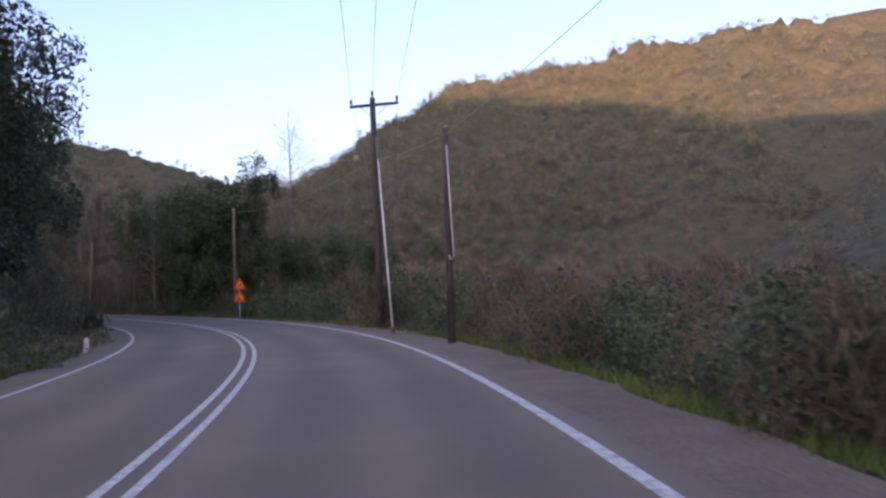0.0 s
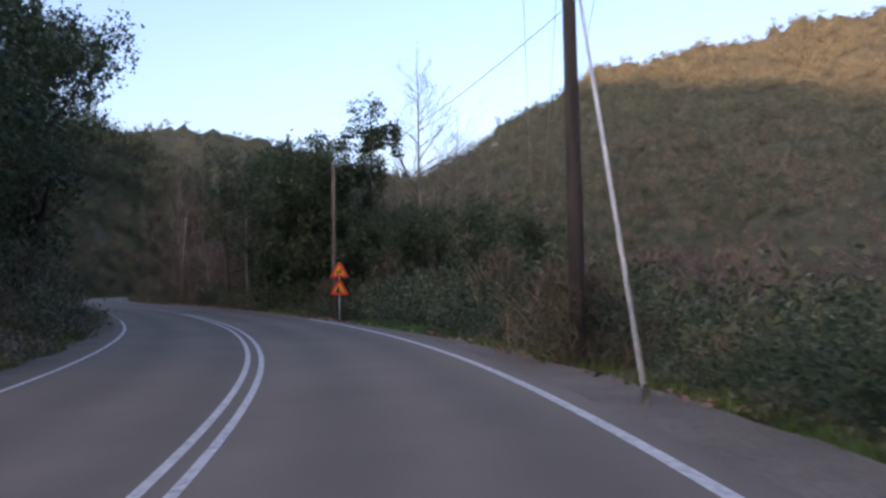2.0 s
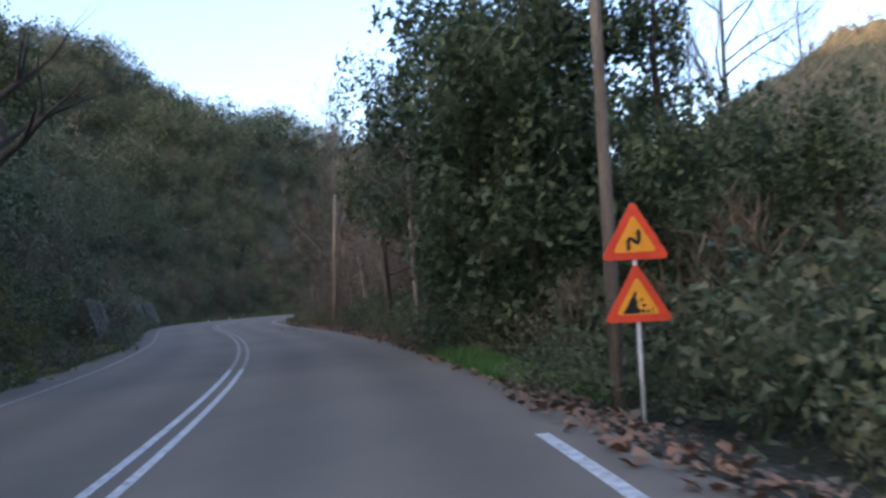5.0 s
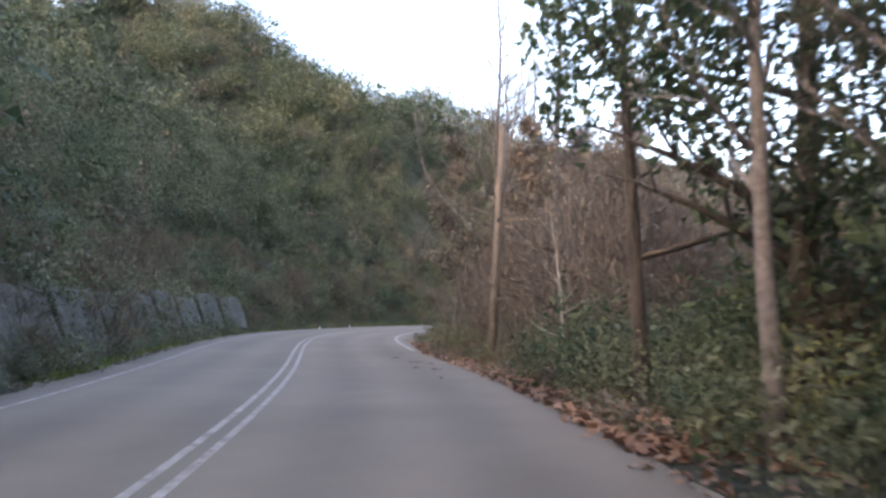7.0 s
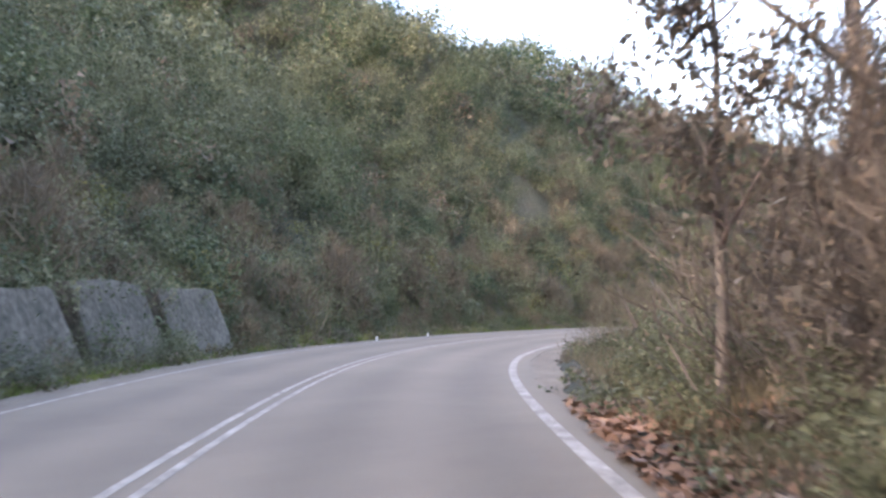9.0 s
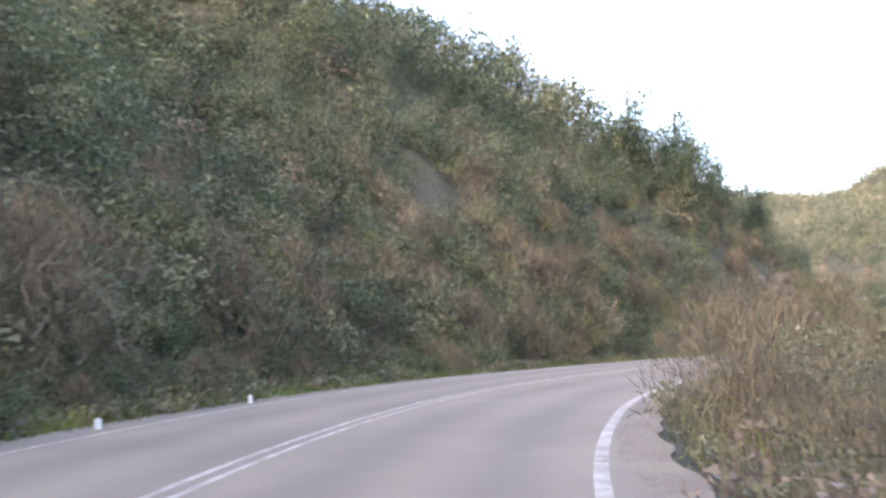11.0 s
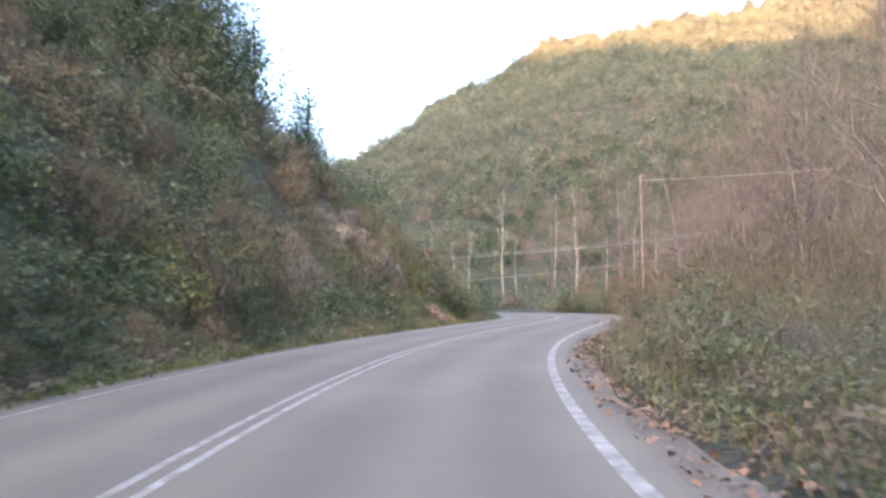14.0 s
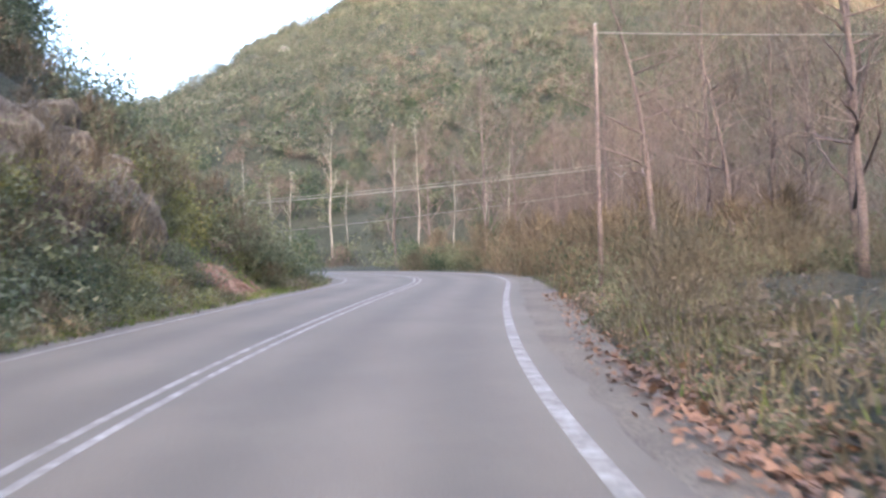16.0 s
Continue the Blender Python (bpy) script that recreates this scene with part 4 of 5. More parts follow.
scatter("grass_patch", LOW, places_on(x, y, 0.22, 0.42, 0.05, squash=(0.5, 0.9)), L_LUSH, "lush green grass patch beside the shoulder", "grass")
# low ground and woods farther off on the right and at the mountain's foot
x, y = strewn(420, 10, 225, 20, 75, 1)
a, b2, c2 = split((x, y), 3, 2, 3)
scatter("valley_wood", MID, places_on(*a, 0.8, 1.6), L_DARK, "dark evergreen wood along the valley floor", "woodland")
scatter("valley_wood", MID, places_on(*b2, 0.8, 1.5), L_OLIVE, "olive-green wood along the valley floor", "woodland")
scatter("valley_brush", TWIGS, places_on(*c2, 1.5, 3.0), L_TWIGGY, "leafless brown thicket along the stream", "brush")
x, y = RNG.uniform(-130, 0, 300), RNG.uniform(243, 285, 300)
a, b2, c2 = split((x, y), 3, 5, 1.2)
scatter("valley_wood", MID, places_on(*a, 0.7, 1.3), L_DARK, "dark evergreen wood at the mountain's foot", "woodland")
scatter("valley_wood", MID, places_on(*b2, 0.6, 1.2), L_OLIVE, "olive-green scrub at the mountain's foot", "woodland")
scatter("valley_brush", TWIGS, places_on(*c2, 1.2, 2.4), L_TWIGGY, "leafless brown thicket at the mountain's foot", "brush")
a, b2, c2 = split(strewn(190, 204, 238, 0.8, 9, 1), 1.6, 3, 3)
scatter("bank_scrub", NEAR, places_on(*a, 0.5, 1.0), L_DARK, "dark scrub round the outside of the far bend", "scrub")
scatter("bank_scrub", NEAR, places_on(*b2, 0.5, 1.0), L_OLIVE, "olive-green scrub round the outside of the far bend", "scrub")
scatter("dry_brush", TWIGS, places_on(*c2, 0.7, 1.3), L_DRYSCRUB, "leafless olive-brown brush round the outside of the far bend", "brush")
x, y = RNG.uniform(-45, -12, 110), RNG.uniform(205, 262, 110)
ss, dd = lateral(x, y)
k = dd > 13
scatter("valley_brush", FINE, places_on(x[k], y[k], 2.4, 3.8), L_TWIGGY, "haze of leafless pinkish-brown trees along the stream", "brush")
# the mountains
x, y = RNG.uniform(-170, 40, 800), RNG.uniform(266, 345, 800)
a, b2, c2 = split((x, y), 2.5, 3.5, 3)
scatter("mountain_wood", MIDF, places_on(*a, 0.8, 1.4), L_DARK, "dark evergreen maquis low on the mountain", "woodland")
scatter("mountain_wood", MIDF, places_on(*b2, 0.8, 1.4), L_OLIVE, "olive-green maquis low on the mountain", "woodland")
scatter("mountain_brush", MIDF, places_on(*c2, 0.6, 1.1), L_TWIGGY, "leafless grey-brown trees low on the mountain", "woodland")
x, y = RNG.uniform(-52, 60, 330), RNG.uniform(256, 390, 330)
scatter("mountain_brush", MID, places_on(x, y, 0.7, 1.3), L_TWIGGY, "leafless pinkish-brown wood on the mountain's flank", "woodland")
x, y = RNG.uniform(-180, 110, 5600), 292 + 350 * RNG.uniform(0, 1, 5600)
scatter("mountain_wood", FARF, places_on(x, y, 0.7, 1.6, squash=(0.7, 1.2)), L_FAR, "mixed green and brown maquis covering the mountain", "woodland")
x, y = RNG.uniform(-420, 190, 1300), 292 + 350 * RNG.uniform(0.5, 1, 1300)
scatter("mountain_wood", FARP, places_on(x, y, 0.75, 1.55, squash=(0.7, 1.15)), L_FAR, "mixed green and brown maquis along the far ridge", "woodland")
x, y = np.concatenate([RNG.uniform(50, 200, 600), RNG.uniform(90, 240, 600)]), np.concatenate([RNG.uniform(20, 300, 600), RNG.uniform(330, 650, 600)])
scatter("mountain_wood", FARP, places_on(x, y, 0.6, 1.2), L_FAR, "mixed green and brown maquis on the eastern slope", "woodland")


# ---- poles and wires ----
def utility_pole(x, y, h, r0, mat, label, arm=None, arm_turn=0.0, lean=(0.0, 0.0), arm_drop=0.25, sink=0.6, insulators=3):
    """A tapered wooden pole; with arm: a crossarm of that length with braces and insulators. Returns the wires' fixing points."""
    z0 = ground_z(x, y)
    e = thing("utility_pole", label, "utility pole", "poles of the power line", pose(x, y, z0))
    h = h - z0
    top = Vector((lean[0], lean[1], h))
    part("pole", tube("pole", [(0, 0, -sink), (lean[0] * 0.33, lean[1] * 0.33, h * 0.33), (lean[0] * 0.66, lean[1] * 0.66, h * 0.66), top], [r0, r0 * 0.9, r0 * 0.8, r0 * 0.7], mat, 12), e)
    part("cap", tube("cap", [top, top + Vector((0, 0, 0.04))], [r0 * 0.75, r0 * 0.45], M_STEEL, 12), e, "zinc pole cap")
    fix = []
    if arm:
        d = Vector((math.cos(arm_turn), math.sin(arm_turn), 0))
        c0 = top - Vector((0, 0, arm_drop))
        side = Vector((-d.y, d.x, 0)) * (r0 * 0.7 + 0.05)
        bar = box_mesh("crossarm", (arm, 0.1, 0.12), mat, 0.012)
        ob = part("crossarm", bar, e)
        ob.matrix_basis = Matrix.Translation(c0 + side) @ pose(0, 0, 0, 0, 0, math.degrees(arm_turn))
        for sg in (-1, 1):
            part("brace", tube("brace", [c0 + side + d * sg * arm * 0.28 - Vector((0, 0, 0.05)), c0 - Vector((0, 0, 0.55)) + side * 0.8], [0.018, 0.018], M_STEEL, 6), e, "flat steel brace")
        for q in ([-0.47, 0.47, 0.0] if insulators == 3 else [-0.47, 0.47]):
            base = (c0 + side + d * arm * q) if q else top
            up = Vector((0, 0, 1))
            part("insulator", tube("insulator", [base + up * 0.05, base + up * 0.12, base + up * 0.16, base + up * 0.2, base + up * 0.24, base + up * 0.3], [0.025, 0.03, 0.075, 0.045, 0.07, 0.03], M_CERAMIC, 10), e, "brown ceramic insulator")
            fix.append(Vector((x, y, z0)) + base + up * 0.27)
    else:
        fix.append(Vector((x, y, z0)) + top - Vector((0, 0, 0.2)))
    return fix


def wire(a, b3, sag, label="thin overhead power wire", r0=0.008):
    a, b3 = Vector(a), Vector(b3)
    pts = [a.lerp(b3, i / 14) - Vector((0, 0, sag * 4 * (i / 14) * (1 - i / 14))) for i in range(15)]
    tagged(new("power_line", tube("power_line", pts, [r0] * 15, M_WIRE, 5)), label, "power line", "overhead wires")


F0 = utility_pole(6.4, -16.0, 9.6, 0.15, M_DARKPOLE, "dark tarred wooden power pole with a crossarm", 2.2, 0.12)
F1 = utility_pole(-3.62, 47.2, 9.2, 0.16, M_DARKPOLE, "dark tarred wooden power pole with a crossarm beside the bend", 2.1, -0.21, lean=(-0.12, 0.1))
F2 = utility_pole(-16.4, 69.0, 7.1, 0.105, M_POLE, "weathered wooden power pole behind the warning signs")
F3 = utility_pole(-39.4, 95.5, 7.0, 0.14, M_POLE, "weathered wooden pole standing in the roadside scrub", lean=(0.25, 0.15))
F4 = utility_pole(-0.15, 36.2, 5.8, 0.11, M_DARKPOLE, "short dark wooden pole in the roadside brush")
F6 = utility_pole(-45.0, 213.5, 6.7, 0.13, M_POLE, "grey wooden power pole among bare trees", 1.8, 2.4)
F7 = utility_pole(-88.0, 252.0, 6.1, 0.13, M_POLE, "grey wooden power pole at the mountain's foot", 1.8, 2.4)
F9 = utility_pole(-58.6, 178.7, 7.0, 0.065, M_TWIG, "slim brown wooden pole among the bare trees")
F8 = utility_pole(-12.5, 121.0, 9.6, 0.15, M_DARKPOLE, "dark tarred wooden power pole down in the valley wood", 2.2, 0.0)
for a, b3 in zip(F0, F1):
    wire(a, b3, 0.9)
for a, b3 in zip(F1, F8):
    wire(a, b3, 0.8)
wire(F2[0], F3[0], 0.5)
wire(F4[0], (-3.62, 47.2, 6.7), 0.1)
wire(F4[0], (9.0, 18.0, 9.5), 0.3)
wire((-3.62, 47.2, 6.7), F2[0], 0.5)
for a, b3 in zip(F6, F7):
    wire(a, b3, 0.5, "pale overhead power wire across the valley", 0.022)
wire(F9[0], (-42.0, 183.0, 8.2), 0.1, "pale overhead cable above the bank", 0.02)
wire(F6[1] - Vector((0, 0, 1.6)), (-88.0, 252.0, 2.6), 0.5, "sagging overhead cable across the valley", 0.02)

# earth cable stapled to the short pole, its lower end bent to a hook
short = next(o for o in bpy.data.objects if o.name.startswith("utility_pole") and "short dark" in o.get("label", ""))
z0 = -short.location.z
part("earth_cable", tube("earth_cable", [(0.02, -0.125, z0 + 5.3), (0.05, -0.13, z0 + 4.4), (0.1, -0.14, z0 + 3.2), (0.13, -0.16, z0 + 2.35), (0.1, -0.18, z0 + 2.22), (0.03, -0.17, z0 + 2.24), (0.01, -0.16, z0 + 2.34)], [0.018] * 7, M_WHITE, 6), short, "pale loose earth cable")

# stay wire of the first pole, with its guard tube
stay = thing("stay_wire", "steel stay wire with a pale guard tube anchoring the pole", "stay wire", m=pose(-2.45, 41.8, 0))
top = Vector((-3.62 + 2.45, 47.2 - 41.8, 7.6))
part("cable", tube("cable", [(0, 0, 0.05), top], [0.014, 0.014], M_STEEL, 6), stay)
part("guard", tube("guard", [top * 0.02, top * 0.86], [0.032, 0.03], M_WHITE, 8), stay, "pale plastic guard tube")
part("anchor", tube("anchor", [(0, 0, -0.3), (0, 0, 0.14), top * 0.035], [0.07, 0.06, 0.03], M_CONCRETE, 8), stay, "concrete anchor")


# ---- warning signs ----
def prism(name, outline, thick, mat, bevel=0.0):
    """A flat plate in the x-z plane from a closed outline, its face towards -y."""
    bm = bmesh.new()
    vs = [bm.verts.new((x, 0, z)) for x, z in outline]
    f = bm.faces.new(vs)
    ext = bmesh.ops.extrude_face_region(bm, geom=[f])
    bmesh.ops.translate(bm, vec=(0, thick, 0), verts=[v for v in ext["geom"] if isinstance(v, bmesh.types.BMVert)])
    bmesh.ops.recalc_face_normals(bm, faces=bm.faces)
    me = bpy.data.meshes.new(name)
    bm.to_mesh(me)
    bm.free()
    me.materials.append(mat)
    return me


def rounded_triangle(side, r0, z0, inset=0.0):
    """Outline of an upright triangle with rounded corners, its base at z0."""
    hgt = side * math.sqrt(3) / 2
    cs = [(-side / 2 + 1.732 * r0, z0 + r0), (side / 2 - 1.732 * r0, z0 + r0), (0, z0 + hgt - 2 * r0)]
    out = []
    for (cx, cz), a0 in zip(cs, (150, 270, 30)):
        for k in range(6):
            a = radians(a0 + 120 * k / 5)
            out.append((cx + math.cos(a) * (r0 - inset), cz + math.sin(a) * (r0 - inset)))
    return out


def stroke(points, width):
    """Outline of a bent bar."""
    l2, r3 = [], []
    n2 = len(points)
    for i, (x, z) in enumerate(points):
        ax, az2 = points[max(i - 1, 0)]
        bx, bz = points[min(i + 1, n2 - 1)]
        q = math.hypot(bx - ax, bz - az2)
        nx2, nz2 = -(bz - az2) / q * width / 2, (bx - ax) / q * width / 2
        l2.append((x + nx2, z + nz2))
        r3.append((x - nx2, z - nz2))
    return l2 + r3[::-1]


sx, sy = -15.78, 68.0
sign = thing("road_sign", "two orange triangular warning signs with red borders on one grey post", "road sign", m=pose(sx, sy, ground_z(sx, sy), 0, 0, 27))
part("post", tube("post", [(0, 0.05, -0.4), (0, 0.05, 2.78)], [0.028, 0.028], M_WHITE, 12), sign, "pale painted steel post")
SIDE = 0.9
for z0, what in ((2.09, "double bend"), (1.29, "falling rocks")):
    plate = part("warning_plate", prism("warning_plate", rounded_triangle(SIDE, 0.05, z0), 0.012, M_SIGNRED), sign, "red bordered triangular plate, " + what)
    panel = part("panel", prism("panel", [(x, z) for x, z in rounded_triangle(SIDE - 0.33, 0.03, z0 + 0.095)], 0.004, M_SIGNYELLOW), plate, "amber panel")
    panel.location.y = -0.0045
    if z0 > 1.7:
        pts = [(-0.08, z0 + 0.12), (-0.08, z0 + 0.24), (-0.055, z0 + 0.272), (-0.02, z0 + 0.262), (0.012, z0 + 0.222), (0.04, z0 + 0.212), (0.058, z0 + 0.235), (0.058, z0 + 0.34)]
        sym = part("symbol", prism("symbol", stroke(pts, 0.05), 0.003, M_SIGNBLACK), plate, "black double-bend arrow")
        sym.location.y = -0.0085
        tip = part("arrowhead", prism("arrowhead", [(0.015, z0 + 0.33), (0.1, z0 + 0.33), (0.058, z0 + 0.395)], 0.003, M_SIGNBLACK), plate, "black arrowhead")
        tip.location.y = -0.0085
    else:
        hill = [(-0.2, z0 + 0.11), (-0.03, z0 + 0.4), (-0.01, z0 + 0.37), (-0.03, z0 + 0.31), (0.0, z0 + 0.26), (-0.02, z0 + 0.2), (0.03, z0 + 0.15), (0.01, z0 + 0.11)]
        sym = part("symbol", prism("symbol", hill, 0.003, M_SIGNBLACK), plate, "black cliff symbol")
        sym.location.y = -0.0085
        for x, z, q in ((0.045, 0.28, 0.022), (0.075, 0.21, 0.026), (0.06, 0.14, 0.03), (0.125, 0.135, 0.024)):
            rk = part("rock_symbol", prism("rock_symbol", [(x + math.cos(k * 1.05) * q * (0.8 + 0.3 * (k % 2)), z0 + z + math.sin(k * 1.05) * q) for k in range(6)], 0.003, M_SIGNBLACK), plate, "black rock symbol")
            rk.location.y = -0.0085
    for zz in (z0 + 0.12, z0 + 0.45):
        part("clamp", tube("clamp", [(-0.05, 0.03, zz), (0.05, 0.03, zz)], [0.016, 0.016], M_STEEL, 6), plate, "steel clamp")

# ---- retaining wall of leaning concrete slabs on the left, between the bends ----
wall = thing("retaining_wall", "stained leaning concrete slabs holding the cut slope", "retaining wall", kind="structure")
r3 = random.Random(9)
for i, s in enumerate(np.arange(94, 127.5, 4.1)):
    hgt = 1.85 + r3.uniform(-0.14, 0.14)
    bm = bmesh.new()
    ln = 4.02 + r3.uniform(-0.06, 0.05)
    prof = [(0, -0.3), (-0.42, -0.3), (-0.95 - 0.1 * hgt, hgt), (-0.55 - 0.1 * hgt, hgt + 0.08)]
    rows = []
    for k in range(7):
        f = k / 6
        skew = 0.55 * (f - 0.5)
        rows.append([bm.verts.new((px2, ln * (f - 0.5) + (0.22 * pz if k == 6 else 0) * -1, pz + (r3.uniform(-0.06, 0.06) if pz > 0 else 0))) for px2, pz in prof])
    for k in range(6):
        for q in range(4):
            bm.faces.new((rows[k][q], rows[k + 1][q], rows[k + 1][(q + 1) % 4], rows[k][(q + 1) % 4]))
    bm.faces.new(rows[0])
    bm.faces.new(rows[6][::-1])
    bmesh.ops.recalc_face_normals(bm, faces=bm.faces)
    bmesh.ops.bevel(bm, geom=[e2 for e2 in bm.edges if e2.is_boundary or e2.calc_face_angle(0) > 0.6], offset=0.03, segments=2, affect="EDGES")
    me = bpy.data.meshes.new("slab")
    bm.to_mesh(me)
    bm.free()
    me.materials.append(M_CONCRETE)
    x, y = on_road(s, -4.75)
    ob = part("slab", me, wall)
    ob.matrix_basis = pose(float(x), float(y), 0, 0, 0, math.degrees(heading(s)))


# ---- rock faces on the left of the last straight ----
def rock_face(name, zone, seed, proud, mat, label, category):
    """A craggy face on the slope whose rim sinks into the soil: one block for each cell between the steep fissures."""
    s0, s1, e0, e1 = zone
    ns, ne = int((s1 - s0) / 0.1), int((e1 - e0) / 0.1)
    S, E = np.meshgrid(np.linspace(s0, s1, ns), np.linspace(e0, e1, ne))
    S, E = S.ravel(), E.ravel()
    x, y = on_road(S, left_edge(S) - E)
    z = height(x, y)
    verts, cells = [], []
    off = Vector((seed * 5.1, seed * 2.3, seed))
    for i, (u, v) in enumerate(zip(S, E)):
        f, g = (u - s0) / (s1 - s0), (v - e0) / (e1 - e0)
        rim = min(1.0, 7 * min(f, 1 - f), 6 * min(g, 1 - g)) - 0.35 + 0.4 * noise.noise(Vector((u * 0.5, v * 0.5, seed)))
        q = Vector((u * 0.62 + v * 0.2, v * 0.3, noise.noise(Vector((u, v, seed)) * 0.6) * 0.5)) + off
        dist, near_pts = noise.voronoi(q * 1.3)
        small, small_pts = noise.voronoi(q * 3.4)
        block = 0.8 * noise.cell(near_pts[0] * 9.7 + off) + 0.3 * noise.cell(small_pts[0] * 5.3 + off)
        fissure = -0.5 * max(0.0, 1 - (dist[1] - dist[0]) / 0.14) - 0.2 * max(0.0, 1 - (small[1] - small[0]) / 0.12)
        grain = 0.14 * noise.noise(Vector((u * 3.1, v * 2.2, seed))) + 0.07 * noise.noise(Vector((u * 8, v * 7, seed)))
        push = proud * (0.5 + block + fissure + grain) * rim
        a2 = heading(u)
        verts.append((x[i] + math.cos(a2) * push * 0.75, y[i] + math.sin(a2) * push * 0.75, z[i] + push * 0.55 - 0.12))
        cells.append(tuple(round(c, 3) for c in near_pts[0]))
    k = np.arange(ns * ne).reshape(ne, ns)
    faces = np.stack([k[:-1, :-1], k[:-1, 1:], k[1:, 1:], k[1:, :-1]], -1).reshape(-1, 4)[:, ::-1]
    mid = len(verts) // 2
    base = Vector((x[mid], y[mid], z[mid] - 0.2))
    crag = thing(name, label, category, m=pose(*base))
    by_cell = {}
    for f in faces.tolist():
        by_cell.setdefault(cells[f[0]], []).append(f)
    for fs in by_cell.values():
        used = sorted({i for f in fs for i in f})
        at = {v: i for i, v in enumerate(used)}
        part("rock_block", mesh_from("rock_block", np.array([verts[i] for i in used]) - np.array(base), [[at[i] for i in f] for f in fs], mat), crag)
    return crag


for i, (zone, proud) in enumerate(zip(ROCK_ZONES[:2], (1.15, 1.35))):
    rock_face("crag", zone, i + 1, proud, M_ROCK, "craggy brown and grey rock face jutting from the slope", "rock")
rock_face("earth_slip", ROCK_ZONES[2], 3, 0.5, M_EARTH, "reddish bare earth slip at the foot of the slope", "bare earth")

# ---- marker stones, litter, a far house ----
for x, y, q in ((-69.0, 121.6, 0.0), (-66.6, 117.0, 80.0)):
    ss, dd = lateral([x], [y])
    x, y = on_road(float(ss[0]), -3.95)
    ob = new("marker_stone", box_mesh("marker_stone", (0.1, 0.08, 0.22), M_WHITE, 0.02, (0, 0, 0.08)))
    ob.matrix_basis = pose(float(x), float(y), -0.03, 4, -3, q)
    tagged(ob, "small whitewashed marker stone at the road's edge", "marker stone", "marker stones")

ob = new("marker_post", box_mesh("marker_post", (0.13, 0.1, 0.5), M_WHITE, 0.025, (0, 0, 0.2)))
ob.matrix_basis = pose(-10.35, 36.4, ground_z(-10.35, 36.4), 3, 4, 20)
tagged(ob, "short whitewashed marker post on the inside of the bend", "marker post")

# pale outcrops on the mountain's flank
def outcrop(x, y, w, h, seed):
    """A jagged boulder face that leans out of the slope."""
    bm = bmesh.new()
    bmesh.ops.create_icosphere(bm, subdivisions=3, radius=1.0)
    off = Vector((seed * 3.7, seed * 1.9, seed))
    for v in bm.verts:
        q = v.co * 1.4 + off
        k = 1 + 0.45 * noise.noise(q) + 0.3 * noise.cell(q * 1.7) - 0.15
        v.co = Vector((v.co.x * w * k, v.co.y * w * 0.5 * k, v.co.z * h * k))
    me = bpy.data.meshes.new("rock_outcrop")
    bm.to_mesh(me)
    bm.free()
    me.materials.append(M_PALEROCK)
    ob = new("rock_outcrop", me)
    ob.matrix_basis = pose(x, y, ground_z(x, y) + h * 0.35, 12, 0, 15 * seed)
    tagged(ob, "pale limestone outcrop among the maquis of the mountain", "rock", "outcrops on the mountain")


for i, (x, y, w, h) in enumerate(((-73.5, 458, 2.3, 1.7), (-31, 509, 2.4, 2.2), (-33.5, 495, 1.7, 2.2), (-85, 480, 2.4, 1.6), (-9.2, 361, 1.5, 1.1), (-68.3, 411, 1.6, 1.2))):
    outcrop(x, y, w, h, i + 1)

hx, hy = -385.0, 632.0
house = thing("house", "small pale house on the far ridge", "house", m=pose(hx, hy, ground_z(hx, hy) - 0.5, 0, 0, 20))
part("wall", box_mesh("wall", (13, 8, 4.5), M_WHITE, 0.05, (0, 0, 2.25)), house)
bm = bmesh.new()
ro = [bm.verts.new(v) for v in ((-7, -4.6, 4.5), (7, -4.6, 4.5), (7, 4.6, 4.5), (-7, 4.6, 4.5), (-6, 0, 6.6), (6, 0, 6.6))]
for f in ((0, 1, 5, 4), (2, 3, 4, 5), (1, 2, 5), (3, 0, 4), (3, 2, 1, 0)):
    bm.faces.new([ro[i] for i in f])
me = bpy.data.meshes.new("roof")
bm.to_mesh(me)
bm.free()
me.materials.append(M_ROCK)
part("roof", me, house, "weathered tile roof")

# ---- fallen leaves and grass ----
def litter(n, s0, s1, d0, d1, leaf, seed, lift=0.02, side=1):
    r = np.random.RandomState(seed)
    s = r.uniform(s0, s1, n)
    e = d0 + (d1 - d0) * r.beta(1.4, 2.2, n)
    d = right_edge(s) + e if side > 0 else left_edge(s) - e
    x, y = on_road(s, d)
    z = np.maximum(height(x, y), np.where(e < 0.1, -0.012, -9)) + lift + r.uniform(0, 0.06, n)
    a = r.uniform(0, 6.28, n)
    ls = leaf * r.uniform(0.5, 1.4, n)
    tilt = r.normal(0, 0.35, (n, 2))
    p = np.stack([x, y, z], -1)
    u = np.stack([np.cos(a), np.sin(a), tilt[:, 0]], -1) * ls[:, None]
    v = np.stack([-np.sin(a), np.cos(a), tilt[:, 1]], -1) * ls[:, None] * 0.75
    up = np.array([0, 0, 1.0]) * ls[:, None] * 0.3
    return np.stack([p - u, p - v + up, p + u, p + v + up], 1)


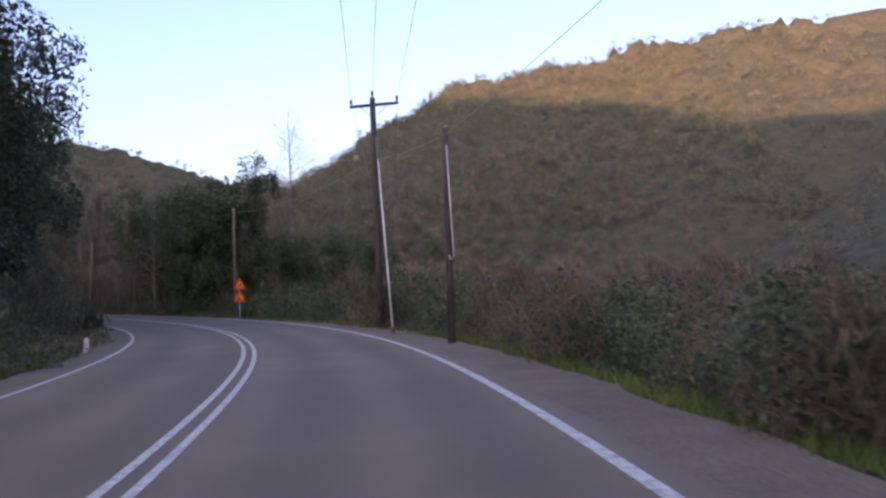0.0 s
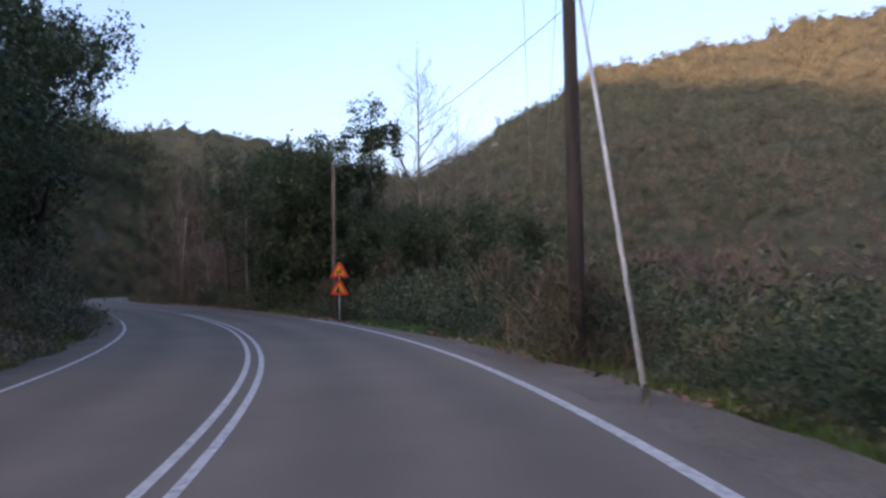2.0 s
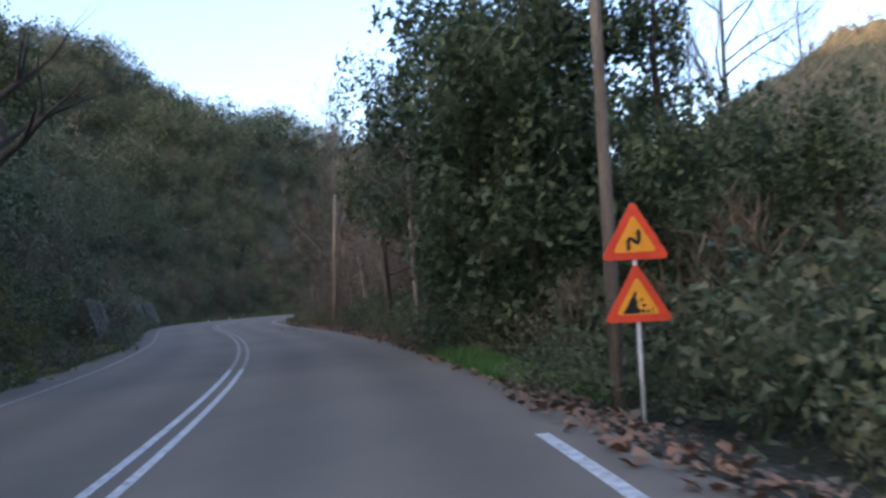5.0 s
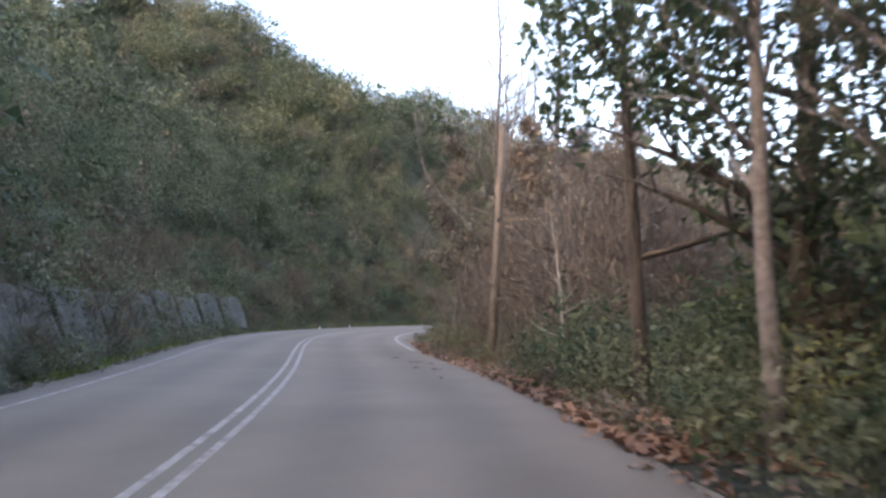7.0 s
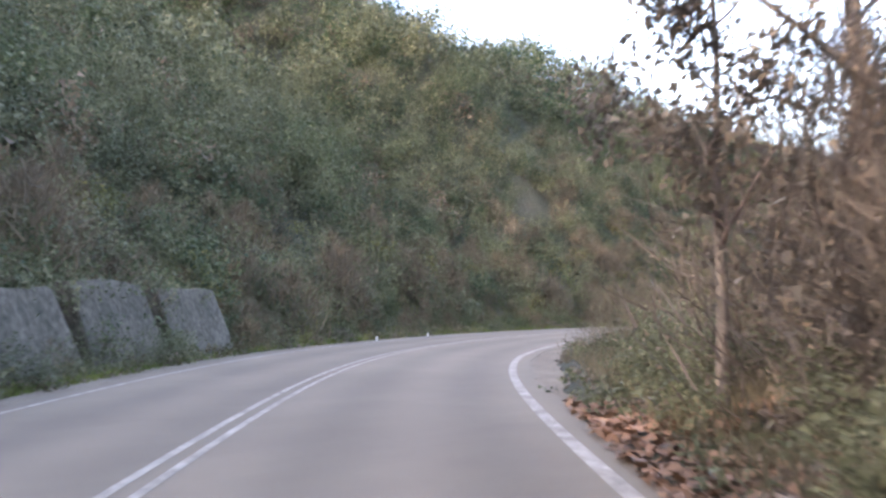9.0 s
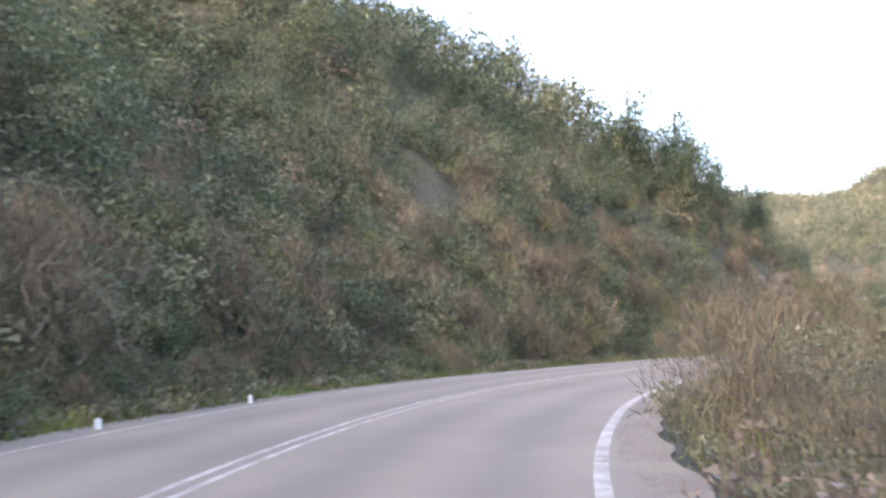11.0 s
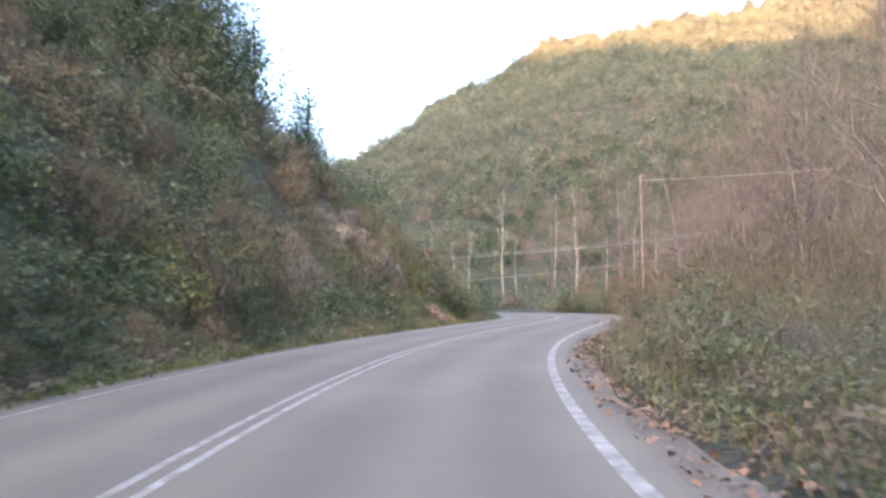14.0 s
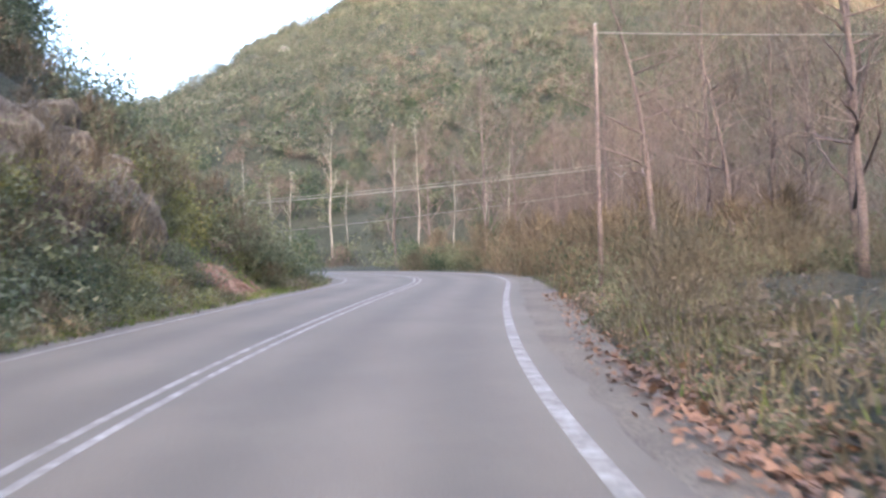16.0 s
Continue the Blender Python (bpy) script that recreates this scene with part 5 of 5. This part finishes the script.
q = np.concatenate([litter(8500, 88, 116, -0.1, 2.6, 0.07, 1), litter(900, 64, 92, -0.3, 1.6, 0.07, 2), litter(2600, 160, 205, -0.45, 1.6, 0.045, 3), litter(500, 40, 70, -0.3, 1.6, 0.08, 4), litter(1100, 181, 190, -0.2, 1.4, 0.052, 5)])
tagged(new("fallen_leaves", quads_mesh("fallen_leaves", q, L_LITTER)), "drifts of fallen russet plane leaves along the shoulder", "fallen leaves", kind="stuff")
q = np.concatenate([litter(2500, 30, 205, 0.2, 6, 0.09, 6), litter(7000, 92, 214, -0.2, 3.0, 0.06, 7, side=-1)])
tagged(new("leaf_litter", quads_mesh("leaf_litter", q, L_BROWN)), "thin scatter of dead leaves on the banks", "fallen leaves", kind="stuff")


def tufts(n, s0, s1, d0, d1, tall, seed, side=1):
    r = np.random.RandomState(seed)
    s = r.uniform(s0, s1, n)
    e = d0 + (d1 - d0) * r.beta(1.6, 1.6, n)
    d = right_edge(s) + e if side > 0 else left_edge(s) - e
    x, y = on_road(s, d)
    z = height(x, y)
    p = np.stack([x, y, z], -1)
    a = r.uniform(0, 6.28, n)
    w2 = np.stack([np.cos(a), np.sin(a), np.zeros(n)], -1) * 0.016
    tip = np.stack([r.normal(0, 0.35, n), r.normal(0, 0.35, n), r.uniform(0.5, 1.2, n)], -1) * (tall * r.uniform(0.5, 1.3, n))[:, None]
    return np.stack([p - w2, p + w2, p + tip], 1)


q = np.concatenate([tufts(5000, 96, 122, 0.05, 0.5, 0.2, 3, -1),
                    tufts(9000, 14, 56, 0.0, 1.6, 0.25, 4), tufts(9000, 130, 165, 0.0, 1.6, 0.28, 6, -1), tufts(30000, 96, 216, 0.0, 4.5, 0.3, 8, -1), tufts(34000, 118, 215, -0.1, 1.7, 0.2, 18, -1), tufts(9000, 20, 96, 0.0, 3.5, 0.3, 9, -1), tufts(3000, 130, 212, 0.2, 3.5, 0.3, 7)])
tagged(new("verge_grass", quads_mesh("verge_grass", q, L_GRASS)), "tufts of green and straw-coloured grass along the verges", "grass", kind="stuff")
q = np.concatenate([tufts(9000, 100, 125, 0.6, 3.0, 0.35, 5), tufts(14000, 126, 214, 0.15, 3.5, 0.4, 17), tufts(16000, 96, 216, 0.0, 3.0, 0.3, 19, -1)])
tagged(new("dry_grass", quads_mesh("dry_grass", q, L_STRAW)), "tufts of withered straw-brown grass along the banks", "grass", kind="stuff")
q = np.concatenate([tufts(15000, 55, 63, -0.1, 2.4, 0.24, 1), tufts(12000, 72.5, 81, 0.0, 2.3, 0.28, 2)])
tagged(new("lush_grass", quads_mesh("lush_grass", q, L_LUSH)), "patches of lush green grass beside the shoulder", "grass", kind="stuff")

# broken twigs lying on the asphalt
r4 = random.Random(12)
for s, d, ln, turn in ((102.6, 3.3, 0.5, 70), (100.6, 3.1, 0.35, 110), (104.6, 2.9, 0.22, 20), (102.0, 3.6, 0.4, 95), (100.0, 3.5, 0.25, 60), (97.5, 3.3, 0.3, 140)):
    x, y = on_road(s, d)
    pts = [(ln * (k / 4 - 0.5), r4.uniform(-0.03, 0.03), 0.01 + (0.0 if k in (0, 4) else r4.uniform(0, 0.03))) for k in range(5)]
    ob = new("fallen_twig", tube("fallen_twig", pts, [0.007, 0.008, 0.007, 0.006, 0.003], M_BARK, 6))
    ob.matrix_basis = pose(float(x), float(y), 0, 0, 0, turn)
    tagged(ob, "broken dark twig lying on the asphalt", "twig", "twigs on the road")
